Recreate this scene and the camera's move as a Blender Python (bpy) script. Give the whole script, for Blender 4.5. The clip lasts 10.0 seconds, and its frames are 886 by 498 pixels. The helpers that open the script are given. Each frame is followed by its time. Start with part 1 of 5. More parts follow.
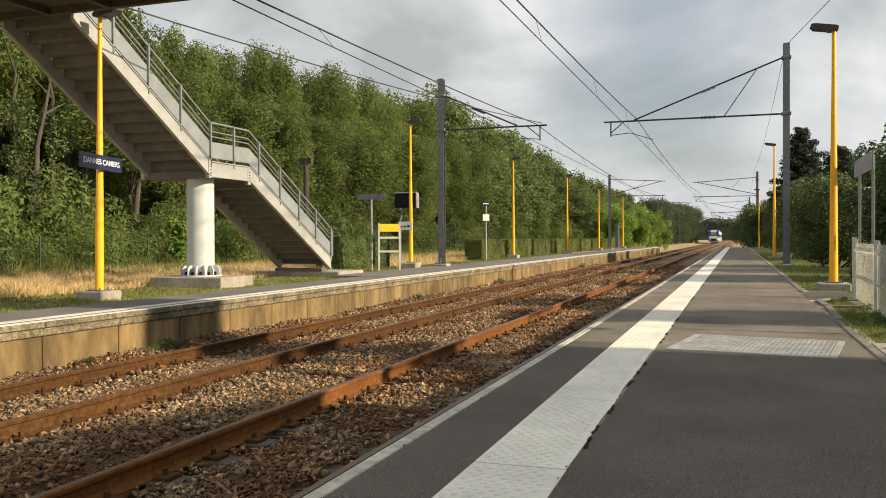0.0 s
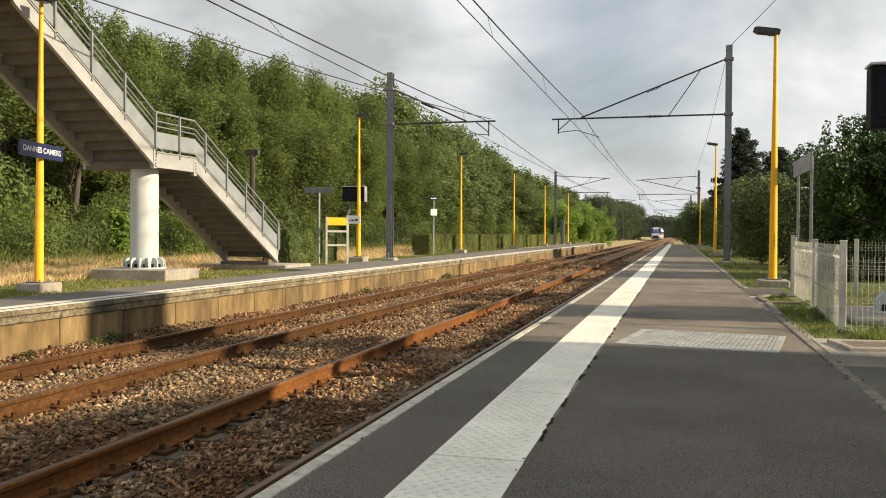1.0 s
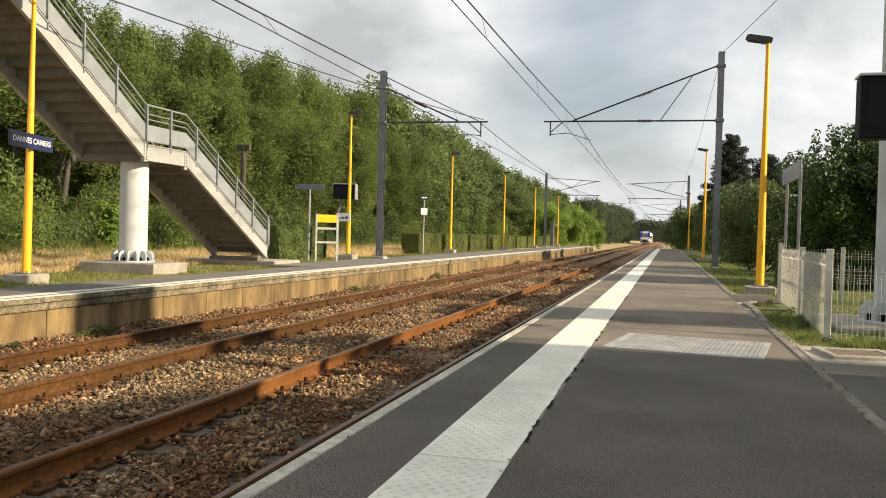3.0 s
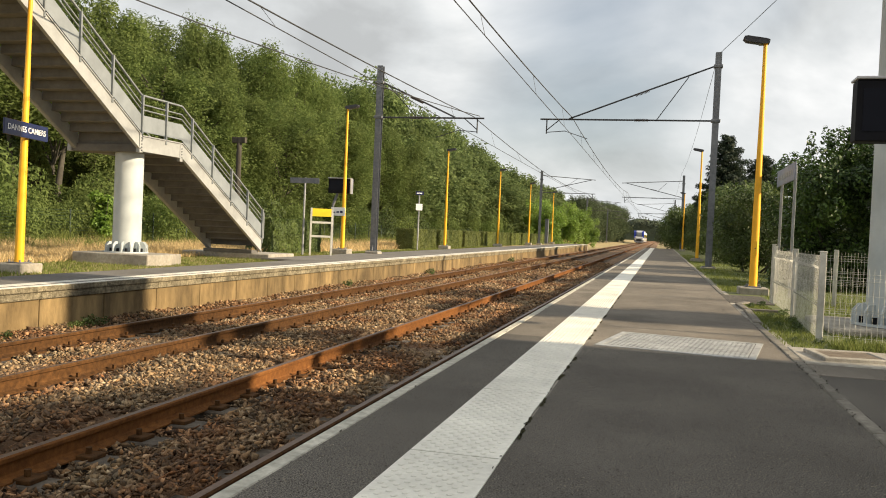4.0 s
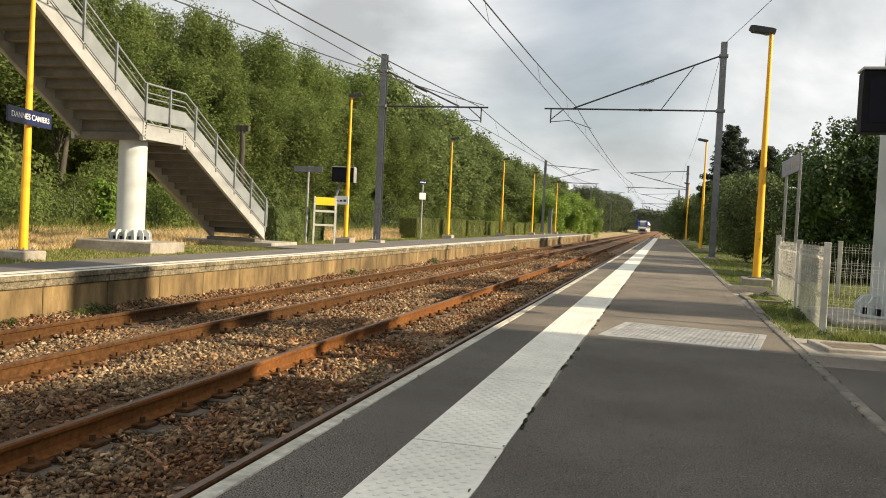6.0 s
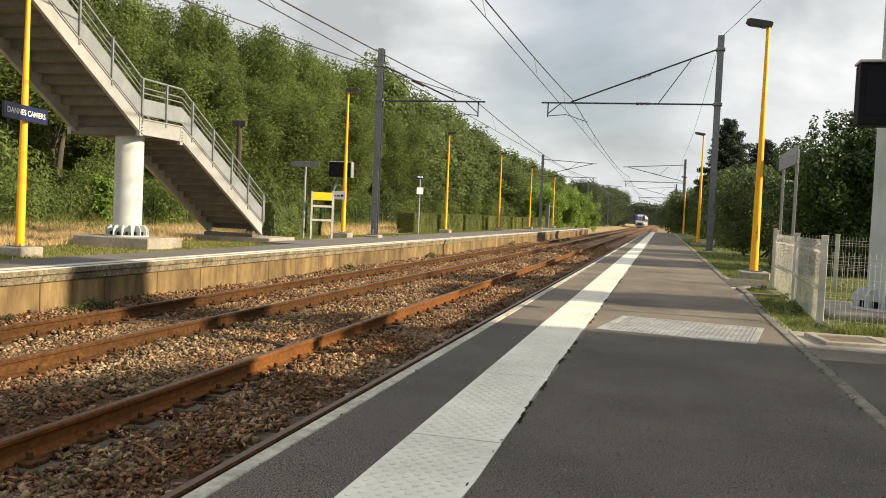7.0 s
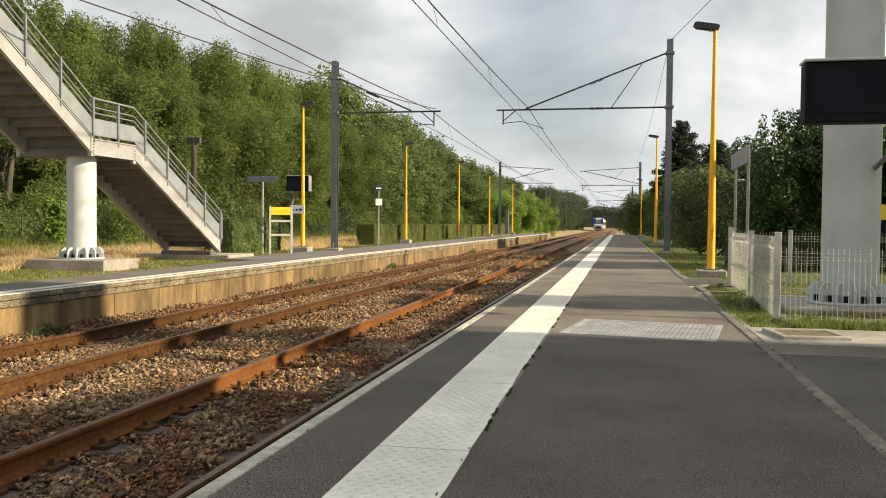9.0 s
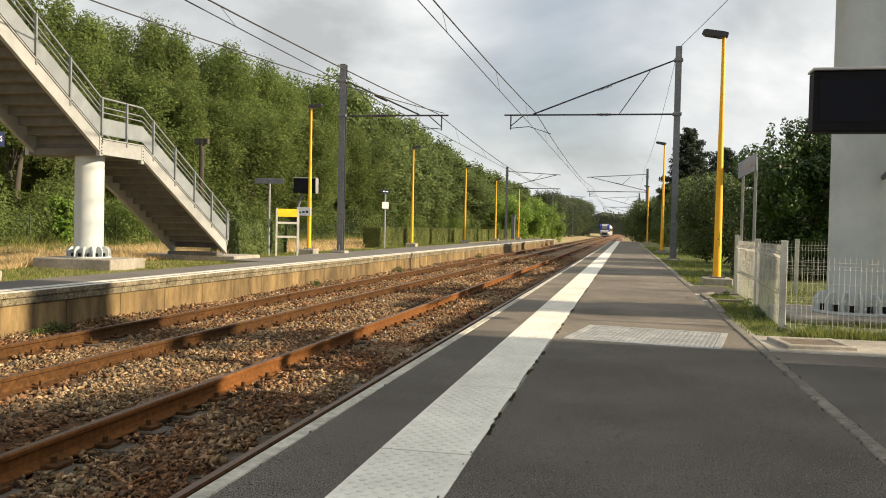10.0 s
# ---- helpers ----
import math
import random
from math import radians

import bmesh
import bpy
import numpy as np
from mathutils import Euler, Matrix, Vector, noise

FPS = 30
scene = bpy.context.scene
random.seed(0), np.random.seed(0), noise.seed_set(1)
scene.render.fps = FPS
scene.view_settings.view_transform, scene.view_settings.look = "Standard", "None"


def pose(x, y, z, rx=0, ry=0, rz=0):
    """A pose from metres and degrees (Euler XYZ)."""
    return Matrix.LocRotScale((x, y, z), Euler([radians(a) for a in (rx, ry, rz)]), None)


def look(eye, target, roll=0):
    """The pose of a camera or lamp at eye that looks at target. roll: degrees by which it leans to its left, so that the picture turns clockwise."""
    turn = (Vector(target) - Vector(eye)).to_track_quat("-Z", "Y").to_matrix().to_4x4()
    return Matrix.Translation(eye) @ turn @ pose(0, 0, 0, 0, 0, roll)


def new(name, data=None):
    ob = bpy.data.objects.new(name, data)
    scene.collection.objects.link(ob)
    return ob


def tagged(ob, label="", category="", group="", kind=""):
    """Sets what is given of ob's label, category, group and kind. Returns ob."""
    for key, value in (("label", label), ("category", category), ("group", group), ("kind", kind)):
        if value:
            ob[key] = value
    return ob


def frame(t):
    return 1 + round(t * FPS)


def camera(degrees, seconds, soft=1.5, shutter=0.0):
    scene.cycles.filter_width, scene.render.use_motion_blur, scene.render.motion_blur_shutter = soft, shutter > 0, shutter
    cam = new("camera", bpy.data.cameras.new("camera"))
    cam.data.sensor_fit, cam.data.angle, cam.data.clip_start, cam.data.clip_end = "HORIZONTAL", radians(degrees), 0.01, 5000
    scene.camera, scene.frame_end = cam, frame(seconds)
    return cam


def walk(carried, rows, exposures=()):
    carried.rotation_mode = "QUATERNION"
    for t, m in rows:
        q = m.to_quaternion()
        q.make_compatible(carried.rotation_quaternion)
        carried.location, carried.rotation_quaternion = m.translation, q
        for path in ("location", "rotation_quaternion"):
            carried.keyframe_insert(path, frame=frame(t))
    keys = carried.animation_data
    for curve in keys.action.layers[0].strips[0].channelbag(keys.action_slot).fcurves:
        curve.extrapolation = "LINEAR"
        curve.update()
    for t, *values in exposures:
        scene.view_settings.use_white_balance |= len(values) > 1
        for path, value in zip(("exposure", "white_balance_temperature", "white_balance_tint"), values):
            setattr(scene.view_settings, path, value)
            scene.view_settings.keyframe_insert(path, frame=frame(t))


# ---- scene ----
cam = camera(54.88, 10.0, soft=1.0)
PATH = [
    (0, pose(0.053, 0.057, 0.995, 89.337, 0.263, 19.024)),
    (0.5, pose(0.041, 0.045, 0.995, 89.251, -0.094, 16.295)),
    (1, pose(-0.003, 0.022, 0.992, 88.975, -0.339, 15.417)),
    (1.5, pose(-0.007, 0.008, 0.989, 88.549, -0.832, 15.345)),
    (2, pose(-0.003, 0.002, 0.995, 88.854, -1.125, 15.210)),
    (2.5, pose(0.000, 0.002, 0.999, 89.000, -1.212, 14.909)),
    (4, pose(-0.006, -0.003, 1.000, 88.688, -2.525, 14.363)),
    (4.5, pose(-0.012, -0.001, 1.001, 88.447, -2.677, 14.195)),
    (5, pose(-0.016, 0.002, 1.003, 88.303, -2.818, 14.448)),
    (5.5, pose(-0.013, 0.003, 1.003, 88.152, -2.818, 14.584)),
    (7, pose(-0.009, 0.010, 1.000, 87.601, -2.575, 14.418)),
    (7.5, pose(-0.011, 0.007, 1.002, 87.571, -2.185, 13.939)),
    (8, pose(-0.005, 0.008, 0.999, 87.772, -1.334, 12.996)),
    (8.5, pose(0.000, -0.001, 0.999, 88.079, -0.540, 12.167)),
    (9, pose(-0.006, 0.004, 1.002, 88.319, -0.515, 11.720)),
    (9.5, pose(0.000, 0.003, 1.003, 88.514, -0.831, 11.487)),
    (10, pose(0.000, 0.000, 1.000, 88.589, -1.295, 12.142)),
]
walk(cam, PATH, exposures=[(0, -0.17, 6650, 10), (0.5, -0.18, 6650, 10), (1.0, -0.06, 6650, 10), (2.5, 0.05, 6650, 10), (5, 0.0, 6650, 10), (10, 0.0, 6650, 10)])

# ---- light ----
SUN_AZ, SUN_EL = 90.5, 24.0      # degrees clockwise from +y, and above the horizon
world = bpy.data.worlds.new("world")
scene.world = world
world.use_nodes = True
wn = world.node_tree.nodes
wl = world.node_tree.links
wn.clear()
w_out = wn.new("ShaderNodeOutputWorld")
w_bg = wn.new("ShaderNodeBackground")
w_sky = wn.new("ShaderNodeTexSky")
w_sky.sky_type = "NISHITA"
w_sky.sun_disc = False
w_sky.sun_elevation = radians(SUN_EL)
w_sky.sun_rotation = radians(SUN_AZ)
w_sky.dust_density = 2.0
w_sky_gain = wn.new("ShaderNodeMix")
w_sky_gain.data_type = "RGBA"
w_sky_gain.blend_type = "MULTIPLY"
w_sky_gain.inputs[0].default_value = 1.0
w_sky_gain.inputs[7].default_value = (0.12, 0.12, 0.12, 1)
wl.new(w_sky.outputs[0], w_sky_gain.inputs[6])
# broken cloud deck over the clear sky
w_tc = wn.new("ShaderNodeTexCoord")
w_sep = wn.new("ShaderNodeSeparateXYZ")
wl.new(w_tc.outputs["Generated"], w_sep.inputs[0])
w_add = wn.new("ShaderNodeMath")
w_add.operation = "ADD"
w_add.inputs[1].default_value = 0.5
wl.new(w_sep.outputs[2], w_add.inputs[0])
w_div = wn.new("ShaderNodeVectorMath")
w_div.operation = "DIVIDE"
w_comb = wn.new("ShaderNodeCombineXYZ")
for i in range(3):
    wl.new(w_add.outputs[0], w_comb.inputs[i])
wl.new(w_tc.outputs["Generated"], w_div.inputs[0])
wl.new(w_comb.outputs[0], w_div.inputs[1])


def sky_noise(scale, detail, rough, offset):
    mp = wn.new("ShaderNodeMapping")
    mp.inputs["Location"].default_value = offset
    mp.inputs["Scale"].default_value = (1.0, 1.0, 0.0)
    wl.new(w_div.outputs[0], mp.inputs[0])
    nz = wn.new("ShaderNodeTexNoise")
    nz.inputs["Scale"].default_value = scale
    nz.inputs["Detail"].default_value = detail
    nz.inputs["Roughness"].default_value = rough
    nz.inputs["Distortion"].default_value = 0.3
    wl.new(mp.outputs[0], nz.inputs[0])
    return nz.outputs[0]


w_shade = wn.new("ShaderNodeValToRGB")
cr = w_shade.color_ramp
cr.elements[0].position, cr.elements[0].color = 0.34, (0.54, 0.565, 0.58, 1)
cr.elements[1].position, cr.elements[1].color = 0.63, (1.0, 1.02, 1.03, 1)
e = cr.elements.new(0.47)
e.color = (0.73, 0.765, 0.785, 1)
wl.new(sky_noise(2.4, 6.0, 0.54, (0.4, 2.2, 0)), w_shade.inputs[0])
w_cover = wn.new("ShaderNodeValToRGB")
cr = w_cover.color_ramp
cr.elements[0].position, cr.elements[0].color = 0.30, (0.25, 0.25, 0.25, 1)
cr.elements[1].position, cr.elements[1].color = 0.46, (1, 1, 1, 1)
wl.new(sky_noise(0.8, 5.0, 0.5, (3.7, 0.6, 0)), w_cover.inputs[0])
w_mix = wn.new("ShaderNodeMix")
w_mix.data_type = "RGBA"
wl.new(w_cover.outputs[0], w_mix.inputs[0])
wl.new(w_sky_gain.outputs[2], w_mix.inputs[6])
wl.new(w_shade.outputs[0], w_mix.inputs[7])
wl.new(w_mix.outputs[2], w_bg.inputs[0])
w_bg.inputs[1].default_value = 1.0
wl.new(w_bg.outputs[0], w_out.inputs[0])

sun = new("sun", bpy.data.lights.new("sun", "SUN"))
sun.data.energy = 8.0
sun.data.angle = radians(1.2)
sun.data.color = (1.0, 0.83, 0.60)
s_dir = Vector((math.sin(radians(SUN_AZ)) * math.cos(radians(SUN_EL)), math.cos(radians(SUN_AZ)) * math.cos(radians(SUN_EL)), math.sin(radians(SUN_EL))))
sun.matrix_world = look(s_dir * 50, (0, 0, 0))


# ---- materials ----
def rgb(c):
    return (c[0], c[1], c[2], 1.0)


def mat(name, dark, light, scale=6.0, rough=0.8, metal=0.0, bump=0.0, bscale=60.0, blot=0.25, blot_scale=0.7,
        stretch=(1, 1, 1), vary=0.0, island=0.0, trans=0.0, coat=0.0, dist=0.01, alt=None, tight=0.18, spec=0.5, hues=()):
    m = bpy.data.materials.new(name)
    m.use_nodes = True
    nt = m.node_tree
    n, l = nt.nodes, nt.links
    b = n["Principled BSDF"]
    geo = n.new("ShaderNodeNewGeometry")
    mp = n.new("ShaderNodeMapping")
    mp.inputs["Scale"].default_value = stretch
    l.new(geo.outputs["Position"], mp.inputs[0])
    n1 = n.new("ShaderNodeTexNoise")
    n1.inputs["Scale"].default_value = scale
    n1.inputs["Detail"].default_value = 3.0 if scale > 80 else 7.0
    n1.inputs["Roughness"].default_value = 0.65
    l.new(mp.outputs[0], n1.inputs[0])
    ramp = n.new("ShaderNodeValToRGB")
    ramp.color_ramp.elements[0].position, ramp.color_ramp.elements[0].color = 0.5 - tight, rgb(dark)
    ramp.color_ramp.elements[1].position, ramp.color_ramp.elements[1].color = 0.5 + tight, rgb(light)
    l.new(n1.outputs[0], ramp.inputs[0])
    n2 = n.new("ShaderNodeTexNoise")
    n2.inputs["Scale"].default_value = blot_scale
    n2.inputs["Detail"].default_value = 8.0
    n2.inputs["Roughness"].default_value = 0.6
    l.new(mp.outputs[0], n2.inputs[0])
    r2 = n.new("ShaderNodeMapRange")
    r2.inputs[1].default_value, r2.inputs[2].default_value = 0.3, 0.7
    r2.inputs[3].default_value, r2.inputs[4].default_value = 1.0 - blot, 1.0 + blot * 0.6
    l.new(n2.outputs[0], r2.inputs[0])
    val = r2.outputs[0]
    for amount, source in ((vary, "obj"), (island, "isl")):
        if amount:
            if source == "obj":
                src = n.new("ShaderNodeObjectInfo").outputs["Random"]
            else:
                src = geo.outputs["Random Per Island"]
            r3 = n.new("ShaderNodeMapRange")
            r3.inputs[3].default_value, r3.inputs[4].default_value = 1.0 - amount, 1.0 + amount
            l.new(src, r3.inputs[0])
            mm = n.new("ShaderNodeMath")
            mm.operation = "MULTIPLY"
            l.new(val, mm.inputs[0])
            l.new(r3.outputs[0], mm.inputs[1])
            val = mm.outputs[0]
    colour = ramp.outputs[0]
    if alt:
        # patches of another tint, such as rust dust between the stones
        n4 = n.new("ShaderNodeTexNoise")
        n4.inputs["Scale"].default_value = 1.1
        n4.inputs["Detail"].default_value = 5.0
        l.new(geo.outputs["Position"], n4.inputs[0])
        r4 = n.new("ShaderNodeMapRange")
        r4.inputs[1].default_value, r4.inputs[2].default_value = 0.42, 0.62
        l.new(n4.outputs[0], r4.inputs[0])
        mxa = n.new("ShaderNodeMix")
        mxa.data_type = "RGBA"
        mxa.blend_type = "MULTIPLY"
        mxa.inputs[7].default_value = rgb(alt)
        l.new(r4.outputs[0], mxa.inputs[0])
        l.new(colour, mxa.inputs[6])
        colour = mxa.outputs[2]
    if hues:
        # each stone takes one of several tints
        hr = n.new("ShaderNodeValToRGB")
        hr.color_ramp.interpolation = "CONSTANT"
        hr.color_ramp.elements[0].color = rgb(hues[0])
        hr.color_ramp.elements[1].position, hr.color_ramp.elements[1].color = 1.0 / len(hues), rgb(hues[1])
        for q in range(2, len(hues)):
            hr.color_ramp.elements.new(q / len(hues)).color = rgb(hues[q])
        frac = n.new("ShaderNodeMath")
        frac.operation = "MULTIPLY"
        frac.inputs[1].default_value = 7.31
        wrap = n.new("ShaderNodeMath")
        wrap.operation = "FRACT"
        l.new(geo.outputs["Random Per Island"], frac.inputs[0])
        l.new(frac.outputs[0], wrap.inputs[0])
        l.new(wrap.outputs[0], hr.inputs[0])
        mxh = n.new("ShaderNodeMix")
        mxh.data_type = "RGBA"
        mxh.blend_type = "MULTIPLY"
        mxh.inputs[0].default_value = 1.0
        l.new(colour, mxh.inputs[6])
        l.new(hr.outputs[0], mxh.inputs[7])
        colour = mxh.outputs[2]
    mul = n.new("ShaderNodeVectorMath")
    mul.operation = "SCALE"
    l.new(colour, mul.inputs[0])
    l.new(val, mul.inputs["Scale"])
    l.new(mul.outputs[0], b.inputs["Base Color"])
    b.inputs["Roughness"].default_value = rough
    b.inputs["Metallic"].default_value = metal
    b.inputs["Specular IOR Level"].default_value = spec
    b.inputs["Coat Weight"].default_value = coat
    if bump:
        n3 = n.new("ShaderNodeTexNoise")
        n3.inputs["Scale"].default_value = bscale
        n3.inputs["Detail"].default_value = 4.0
        l.new(mp.outputs[0], n3.inputs[0])
        bp = n.new("ShaderNodeBump")
        bp.inputs["Strength"].default_value = bump
        bp.inputs["Distance"].default_value = dist
        l.new(n3.outputs[0], bp.inputs["Height"])
        l.new(bp.outputs[0], b.inputs["Normal"])
    if trans:
        tr = n.new("ShaderNodeBsdfTranslucent")
        l.new(mul.outputs[0], tr.inputs[0])
        mx = n.new("ShaderNodeMixShader")
        mx.inputs[0].default_value = trans
        l.new(b.outputs[0], mx.inputs[1])
        l.new(tr.outputs[0], mx.inputs[2])
        l.new(mx.outputs[0], n["Material Output"].inputs[0])
    return m


M_ASPHALT = mat("asphalt", (0.019, 0.0172, 0.0146), (0.210, 0.189, 0.160), 150, 0.95, spec=0.3, blot=0.36, blot_scale=0.9, tight=0.095)
M_GRIT = mat("asphalt_grit", (0.05, 0.043, 0.035), (0.26, 0.225, 0.18), 90, 0.95, spec=0.3, island=0.9, blot=0.3)
M_ASPHALT_LIGHT = mat("lighter_asphalt", (0.055, 0.048, 0.038), (0.305, 0.268, 0.218), 150, 0.95, spec=0.3, blot=0.42, blot_scale=0.8, tight=0.12)
M_ASPHALT_FAR = mat("asphalt_worn", (0.105, 0.098, 0.087), (0.20, 0.187, 0.166), 60, 0.9, bump=0.4, bscale=200, blot=0.3, blot_scale=0.8, dist=0.004)
M_CONCRETE = mat("concrete", (0.27, 0.245, 0.20), (0.42, 0.39, 0.33), 14, 0.9, bump=0.4, bscale=120, blot=0.35, blot_scale=1.6)
M_WALL = mat("stained_concrete", (0.110, 0.074, 0.031), (0.262, 0.182, 0.080), 4, 0.92, bump=0.5, bscale=70, blot=0.55, blot_scale=1.5, stretch=(1, 1, 0.35), vary=0.18)
M_COPING = mat("mossy_coping", (0.10, 0.085, 0.050), (0.36, 0.31, 0.205), 16, 0.95, bump=1.0, bscale=45, blot=0.55, blot_scale=2.4, vary=0.1, dist=0.03)
M_WHITE_PAINT = mat("worn_white_paint", (0.60, 0.58, 0.51), (0.80, 0.77, 0.69), 20, 0.7, bump=0.3, bscale=160, blot=0.22, blot_scale=1.2)
M_TACTILE = mat("white_tactile", (0.74, 0.71, 0.62), (0.88, 0.85, 0.75), 28, 0.7, bump=0.25, bscale=200, blot=0.22, blot_scale=1.3)
M_EDGE = mat("painted_edge_concrete", (0.38, 0.362, 0.295), (0.62, 0.59, 0.50), 16, 0.85, bump=0.5, bscale=140, blot=0.38, blot_scale=2.0)
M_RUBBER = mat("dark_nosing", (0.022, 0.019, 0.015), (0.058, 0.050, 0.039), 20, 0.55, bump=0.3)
M_BALLAST_BASE = mat("ballast_bed", (0.10, 0.064, 0.034), (0.34, 0.226, 0.125), 34, 0.95, bump=1.0, bscale=34, blot=0.3, dist=0.04, alt=(0.78, 0.58, 0.45))
M_STONE = mat("ballast_stone", (0.13, 0.088, 0.048), (0.345, 0.245, 0.138), 40, 0.95, bump=0.3, bscale=120, blot=0.3, blot_scale=0.9, island=0.7, alt=(0.75, 0.55, 0.44), hues=((1.0, 0.98, 0.95), (0.82, 0.86, 0.90), (1.12, 1.12, 1.14), (0.72, 0.66, 0.60), (1.10, 1.0, 0.86), (0.95, 0.80, 0.66), (1.5, 1.58, 1.7)))
M_RUST = mat("rusty_steel", (0.042, 0.019, 0.006), (0.122, 0.056, 0.0175), 18, 0.85, 0.0, bump=0.4, bscale=120, blot=0.3, blot_scale=1.1, spec=0.2)
M_RUST_FRESH = mat("fresh_orange_rust", (0.11, 0.040, 0.009), (0.23, 0.092, 0.022), 18, 0.85, 0.0, bump=0.4, bscale=120, blot=0.3, blot_scale=1.1, spec=0.25)
M_RAILHEAD = mat("rail_head", (0.10, 0.062, 0.042), (0.18, 0.115, 0.08), 20, 0.5, 0.5, blot=0.2)
M_SLEEPER = mat("weathered_sleeper", (0.07, 0.055, 0.040), (0.18, 0.145, 0.108), 12, 0.95, bump=0.6, bscale=50, vary=0.3)
M_GALV = mat("galvanised_steel", (0.118, 0.126, 0.138), (0.20, 0.21, 0.225), 8, 0.6, 0.2, blot=0.2)
M_GREY_POST = mat("grey_post", (0.26, 0.27, 0.27), (0.36, 0.37, 0.37), 8, 0.5, 0.4, blot=0.15)
M_BRIDGE = mat("pale_bridge_paint", (0.315, 0.325, 0.317), (0.39, 0.40, 0.392), 3, 0.6, blot=0.22, blot_scale=1.6, bump=0.08, bscale=40)
M_BRIDGE_GREY = mat("grey_bridge_panel", (0.20, 0.222, 0.235), (0.255, 0.282, 0.295), 3, 0.6, blot=0.18)
M_PIER = mat("pale_grey_blue_paint", (0.455, 0.50, 0.505), (0.54, 0.58, 0.582), 2, 0.55, blot=0.08, blot_scale=1.0)
# step grey lowered so that it holds the shade under the stairs
M_STEP = mat("shade_toned_step", (0.118, 0.114, 0.104), (0.175, 0.169, 0.156), 4, 0.8, blot=0.3)
# dark tone that puts the shade under the bridge into the deck's colour
M_DECK = mat("shade_toned_deck", (0.050, 0.044, 0.036), (0.095, 0.085, 0.070), 5, 0.85, blot=0.3)
M_HANDRAIL = mat("grey_handrail", (0.20, 0.22, 0.225), (0.28, 0.30, 0.305), 6, 0.5, 0.3, blot=0.1)
M_YELLOW = mat("yellow_paint", (0.86, 0.42, 0.012), (0.94, 0.50, 0.025), 3, 0.45, blot=0.12, blot_scale=2.0)
M_BRIGHT_YELLOW = mat("bright_yellow", (0.85, 0.60, 0.015), (0.9, 0.66, 0.03), 3, 0.5, blot=0.1)
M_LAMP_HEAD = mat("dark_lamp_housing", (0.03, 0.03, 0.035), (0.055, 0.055, 0.065), 6, 0.5)
M_NAVY = mat("navy_enamel", (0.006, 0.012, 0.06), (0.012, 0.02, 0.085), 4, 0.4, blot=0.1)
M_LETTER = mat("white_letter", (0.75, 0.75, 0.75), (0.82, 0.82, 0.82), 4, 0.5, blot=0.05)
M_WHITE_STEEL = mat("white_coated_steel", (0.42, 0.41, 0.36), (0.64, 0.63, 0.56), 7, 0.5, blot=0.32, blot_scale=1.8)
M_BLACK = mat("black_plastic", (0.005, 0.005, 0.007), (0.010, 0.010, 0.013), 5, 0.65, spec=0.15, blot=0.1)
M_SCREEN = mat("dark_screen", (0.004, 0.005, 0.010), (0.007, 0.008, 0.014), 3, 0.5, spec=0.15, blot=0.05)
M_SILVER = mat("silver_trim", (0.35, 0.35, 0.36), (0.46, 0.46, 0.47), 5, 0.4, 0.4)
M_WIRE = mat("dark_wire", (0.04, 0.042, 0.045), (0.07, 0.072, 0.075), 9, 0.6, 0.3)
M_INSULATOR = mat("brown_insulator", (0.04, 0.03, 0.025), (0.07, 0.05, 0.04), 9, 0.3)
M_DRY_GRASS = mat("dry_grass", (0.48, 0.345, 0.16), (0.72, 0.56, 0.30), 8, 0.95, island=0.35, blot=0.3, blot_scale=0.5, trans=0.3)
M_GRASS = mat("green_grass", (0.095, 0.125, 0.022), (0.235, 0.265, 0.070), 4, 0.9, island=0.4, blot=0.3, blot_scale=0.6, trans=0.35)
M_SOIL = mat("grassy_soil", (0.26, 0.20, 0.085), (0.46, 0.36, 0.175), 3, 0.95, bump=0.6, bscale=30, blot=0.35, blot_scale=0.25)
M_LAWN = mat("lawn_soil", (0.06, 0.085, 0.02), (0.16, 0.175, 0.055), 3, 0.95, bump=0.6, bscale=30, blot=0.35, blot_scale=0.5)
M_LEAF = mat("woodland_leaf", (0.108, 0.160, 0.043), (0.212, 0.264, 0.082), 0.5, 0.85, spec=0.2, island=0.2, vary=0.16, blot=0.3, blot_scale=0.2, trans=0.5)
M_LEAF_MID = mat("farther_leaf", (0.105, 0.153, 0.054), (0.195, 0.244, 0.093), 0.4, 0.9, spec=0.2, island=0.22, vary=0.16, blot=0.28, blot_scale=0.15, trans=0.5)
M_LEAF_BRIGHT = mat("fresh_leaf", (0.13, 0.225, 0.03), (0.26, 0.37, 0.068), 0.6, 0.55, island=0.4, vary=0.12, blot=0.2, blot_scale=0.2, trans=0.4)
M_LEAF_LAUREL = mat("glossy_laurel_leaf", (0.020, 0.045, 0.009), (0.078, 0.135, 0.023), 0.8, 0.5, island=0.6, blot=0.2, blot_scale=0.4, trans=0.18, spec=0.4)
M_LEAF_HEDGE = mat("hedge_leaf", (0.045, 0.078, 0.016), (0.108, 0.147, 0.032), 1.0, 0.6, island=0.4, vary=0.15, blot=0.25, blot_scale=0.5, trans=0.25)
M_LEAF_DARK = mat("distant_dark_leaf", (0.060, 0.088, 0.046), (0.125, 0.152, 0.080), 0.3, 0.9, spec=0.15, island=0.25, blot=0.3, blot_scale=0.1, trans=0.35)
M_LEAF_CLIPPED = mat("clipped_hedge_leaf", (0.105, 0.138, 0.032), (0.205, 0.232, 0.062), 1.0, 0.6, island=0.25, vary=0.12, blot=0.25, blot_scale=0.5, trans=0.35)
